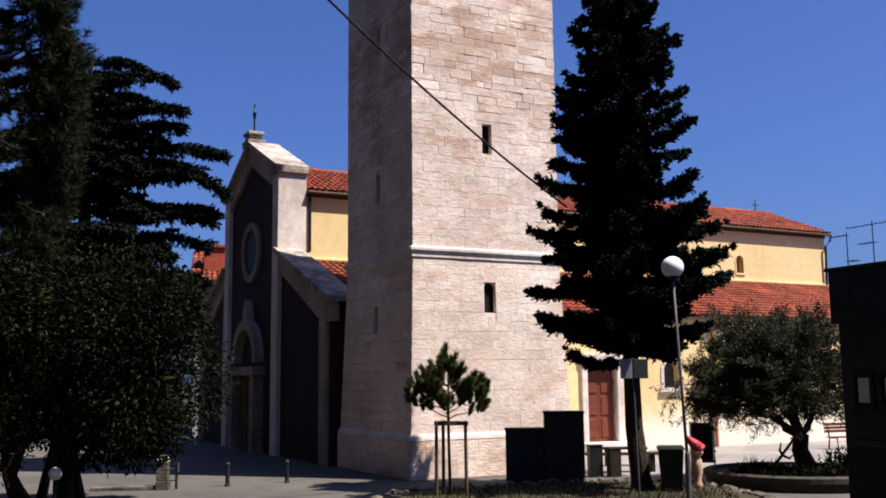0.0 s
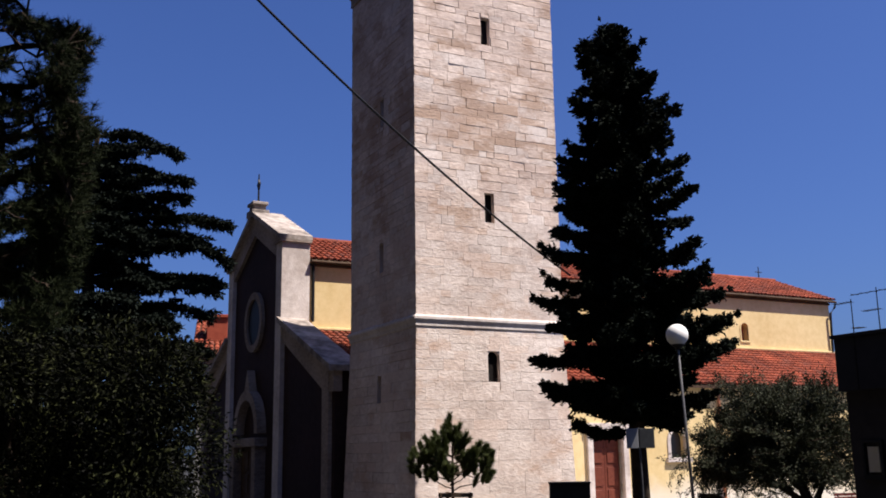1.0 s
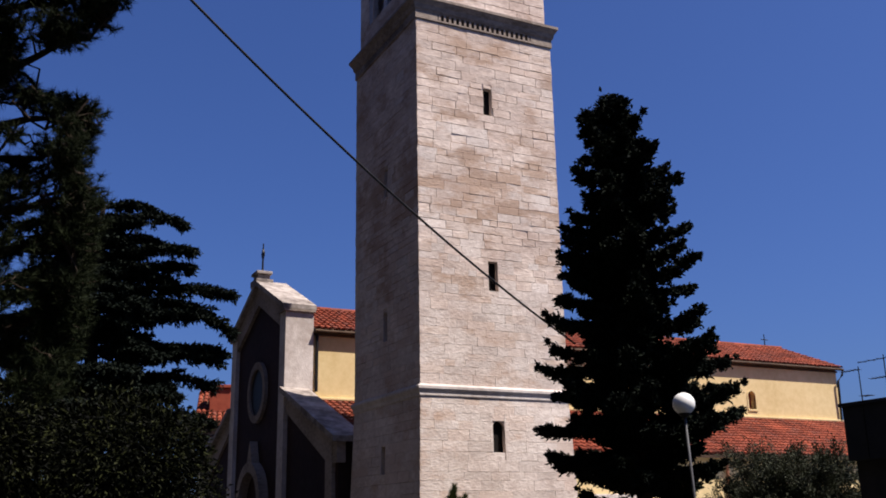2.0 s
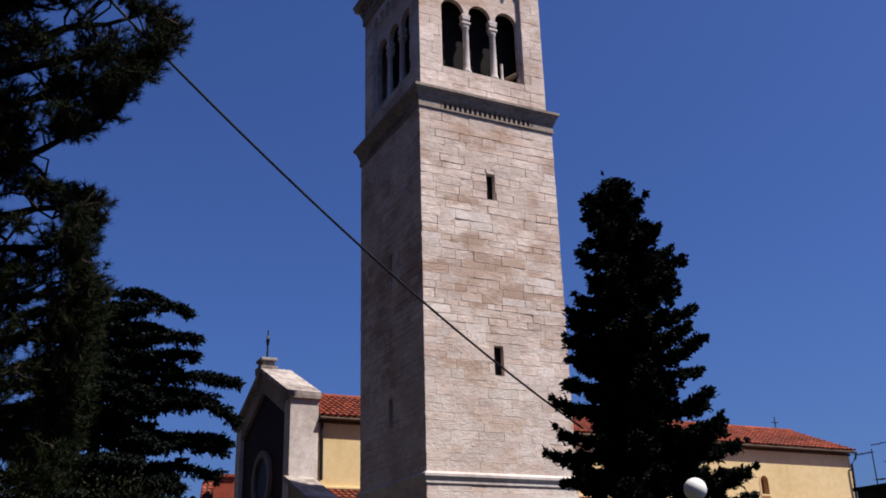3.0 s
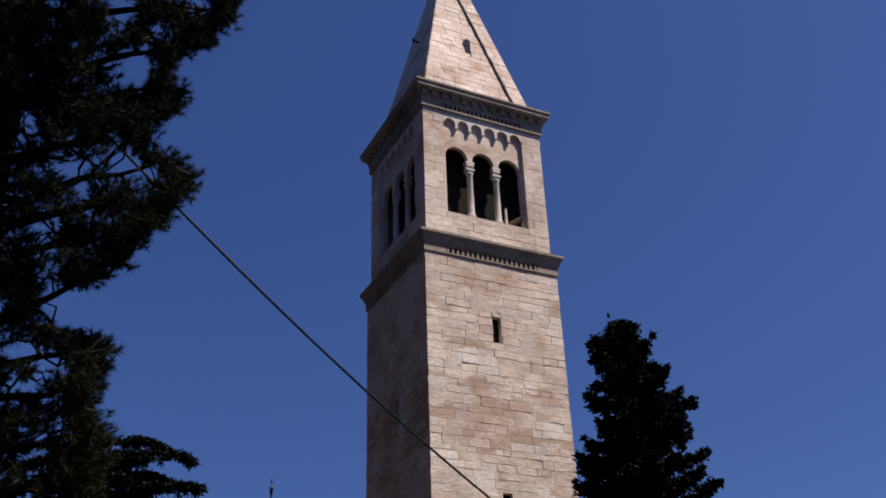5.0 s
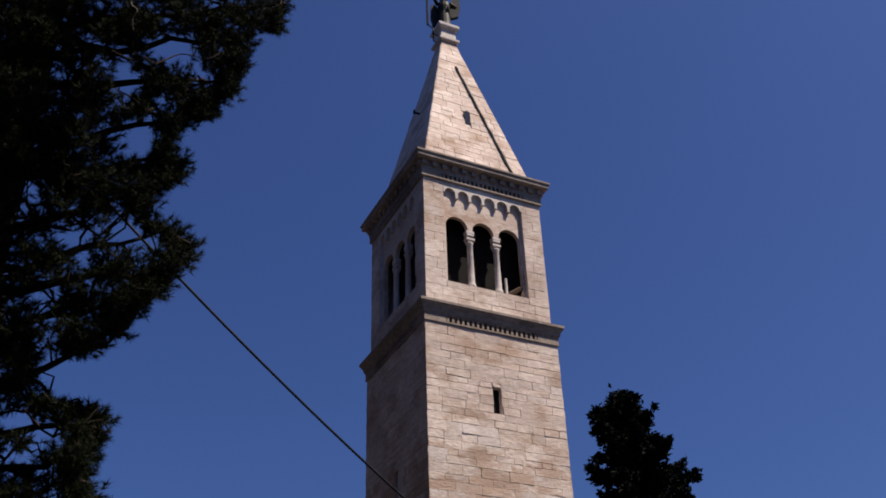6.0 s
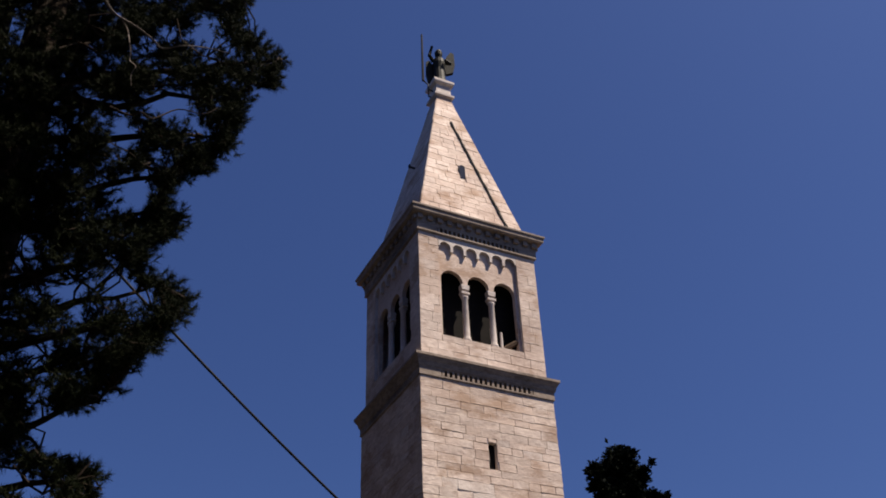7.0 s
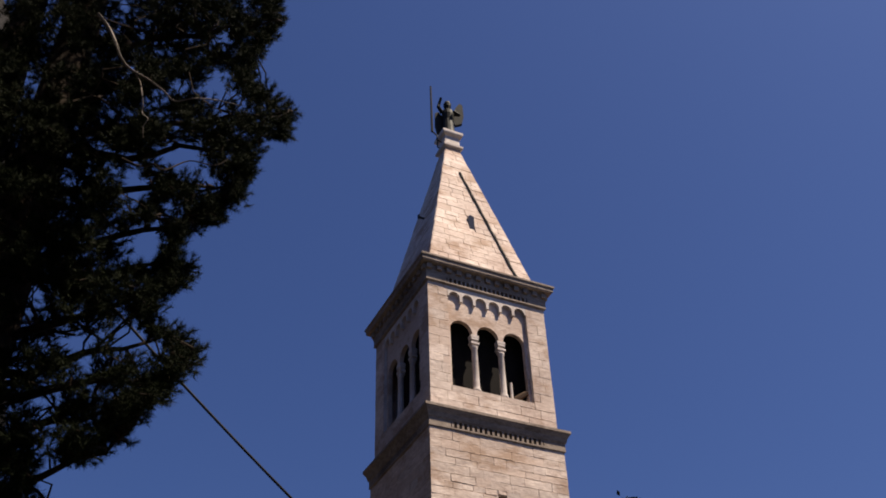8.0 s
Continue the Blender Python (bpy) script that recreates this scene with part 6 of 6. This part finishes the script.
tube(bmh, path, [0.15, 0.13, 0.09, 0.02], 14)
for f in bmh.faces:
    if all(v.index >= n0 or v.index == -1 for v in f.verts):
        f.material_index = 1
bmh.to_mesh(fo.data)
bmh.free()
fo.matrix_world = pose(5.30, 21.1, 0)
tagged(fo, "beige garden figurine with pointed red hat beside the bin", "figurine")

# slatted red bench by the wall, flower pot
rb = thing("bench", "red slatted bench standing before the church wall", "bench", pose(13.0, 32.2, 0, 0, 0, 18))
for y, z in ((-0.16, 0.40), (-0.02, 0.40), (0.12, 0.40)):
    bm = bmesh.new()
    box(bm, -0.7, 0.7, y - 0.055, y + 0.055, z, z + 0.035, 0.008)
    part("seat_slat", bm, BENCH_RED, rb)
for z in (0.55, 0.66, 0.77):
    bm = bmesh.new()
    box(bm, -0.7, 0.7, 0.22 + (z - 0.5) * 0.2, 0.25 + (z - 0.5) * 0.2, z, z + 0.09, 0.008)
    part("back_slat", bm, BENCH_RED, rb)
for s in (-1, 1):
    bm = bmesh.new()
    tube(bm, [(s * 0.55, -0.2, 0), (s * 0.55, -0.16, 0.39), (s * 0.55, 0.2, 0.39), (s * 0.55, 0.30, 0.86)], [0.025] * 4, 6)
    tube(bm, [(s * 0.55, 0.2, 0.39), (s * 0.55, 0.26, 0.0)], [0.025] * 2, 6)
    part("leg", bm, IRON, rb)
fp = thing("flower_pot", "terracotta flower pot standing by the church wall", "pot", pose(11.4, 32.2, 0))
bm = bmesh.new()
lathe(bm, [(0.16, 0.0), (0.22, 0.34), (0.25, 0.35), (0.25, 0.42), (0.21, 0.42), (0.20, 0.36)], 18)
part("pot", bm, TERRACOTTA, fp)
bm = bmesh.new()
lathe(bm, [(0.20, 0.34), (0.12, 0.375)], 14)
part("soil", bm, SOIL, fp)


def bollard(x, y, h):
    b = thing("bollard", "slim dark iron bollard on the pavement", "bollard", pose(x, y, 0), "pavement bollards")
    bm = bmesh.new()
    lathe(bm, [(0.07, 0), (0.065, 0.04), (0.05, 0.07), (0.045, h - 0.08), (0.055, h - 0.07), (0.055, h - 0.04), (0.03, h)], 12)
    part("shaft", bm, IRON, b)


bollard(-4.96, 22.64, 0.55)
bollard(-3.72, 23.30, 0.54)
pil = thing("gate_pillar", "short weathered stone pillar with a pale cap", "pillar", pose(-6.27, 22.1, 0, 0, 0, 5))
for i, (z0, z1, w_) in enumerate(((0.0, 0.2, 0.14), (0.2, 0.42, 0.125), (0.42, 0.62, 0.12))):
    bm = bmesh.new()
    box(bm, -w_, w_, -w_, w_, z0 + 0.003, z1, 0.015)
    part("stone", bm, ROCK, pil)
bm = bmesh.new()
lathe(bm, [(0.15, 0.62), (0.16, 0.66), (0.12, 0.70), (0.03, 0.72)], 12)
part("cap", bm, STONE_PLAIN, pil)
gp = thing("gate_post", "thin dark metal gate post with rails beside the pillar", "post", pose(-6.0, 22.2, 0))
bm = bmesh.new()
tube(bm, [(0, 0, 0), (0, 0, 0.62)], [0.03, 0.03], 8)
part("post", bm, IRON, gp)
for z in (0.2, 0.45):
    bm = bmesh.new()
    tube(bm, [(-0.16, -0.05, z), (0, 0, z)], [0.015, 0.015], 6)
    part("rail", bm, IRON, gp)
bm = bmesh.new()
box(bm, 0.02, 0.05, -0.03, 0.03, 0.38, 0.58, 0.005)
part("plate", bm, STEEL, gp)
wl = bmesh.new()
box(wl, -1.35, 0.0, -0.12, 0.12, 0.0, 0.10, 0.02)
low_kerb = link("kerb", wl, ROCK)
low_kerb.matrix_world = pose(-6.45, 22.1, 0, 0, 0, 8)
tagged(low_kerb, "low pale stone kerb under the evergreen tree", "kerb", kind="structure")
gl = thing("garden_lamp", "small pale globe lamp on a short post among the shrubs", "lamp", pose(-5.72, 14.6, 0.06))
bm = bmesh.new()
tube(bm, [(0, 0, 0), (0, 0, 0.9)], [0.03, 0.03], 8)
part("post", bm, IRON, gl)
bm = bmesh.new()
lathe(bm, [(0.095 * math.cos(radians(e)), 0.97 + 0.095 * math.sin(radians(e))) for e in range(-80, 81, 16)], 16)
part("globe", bm, GLOBE, gl).data.shade_smooth()
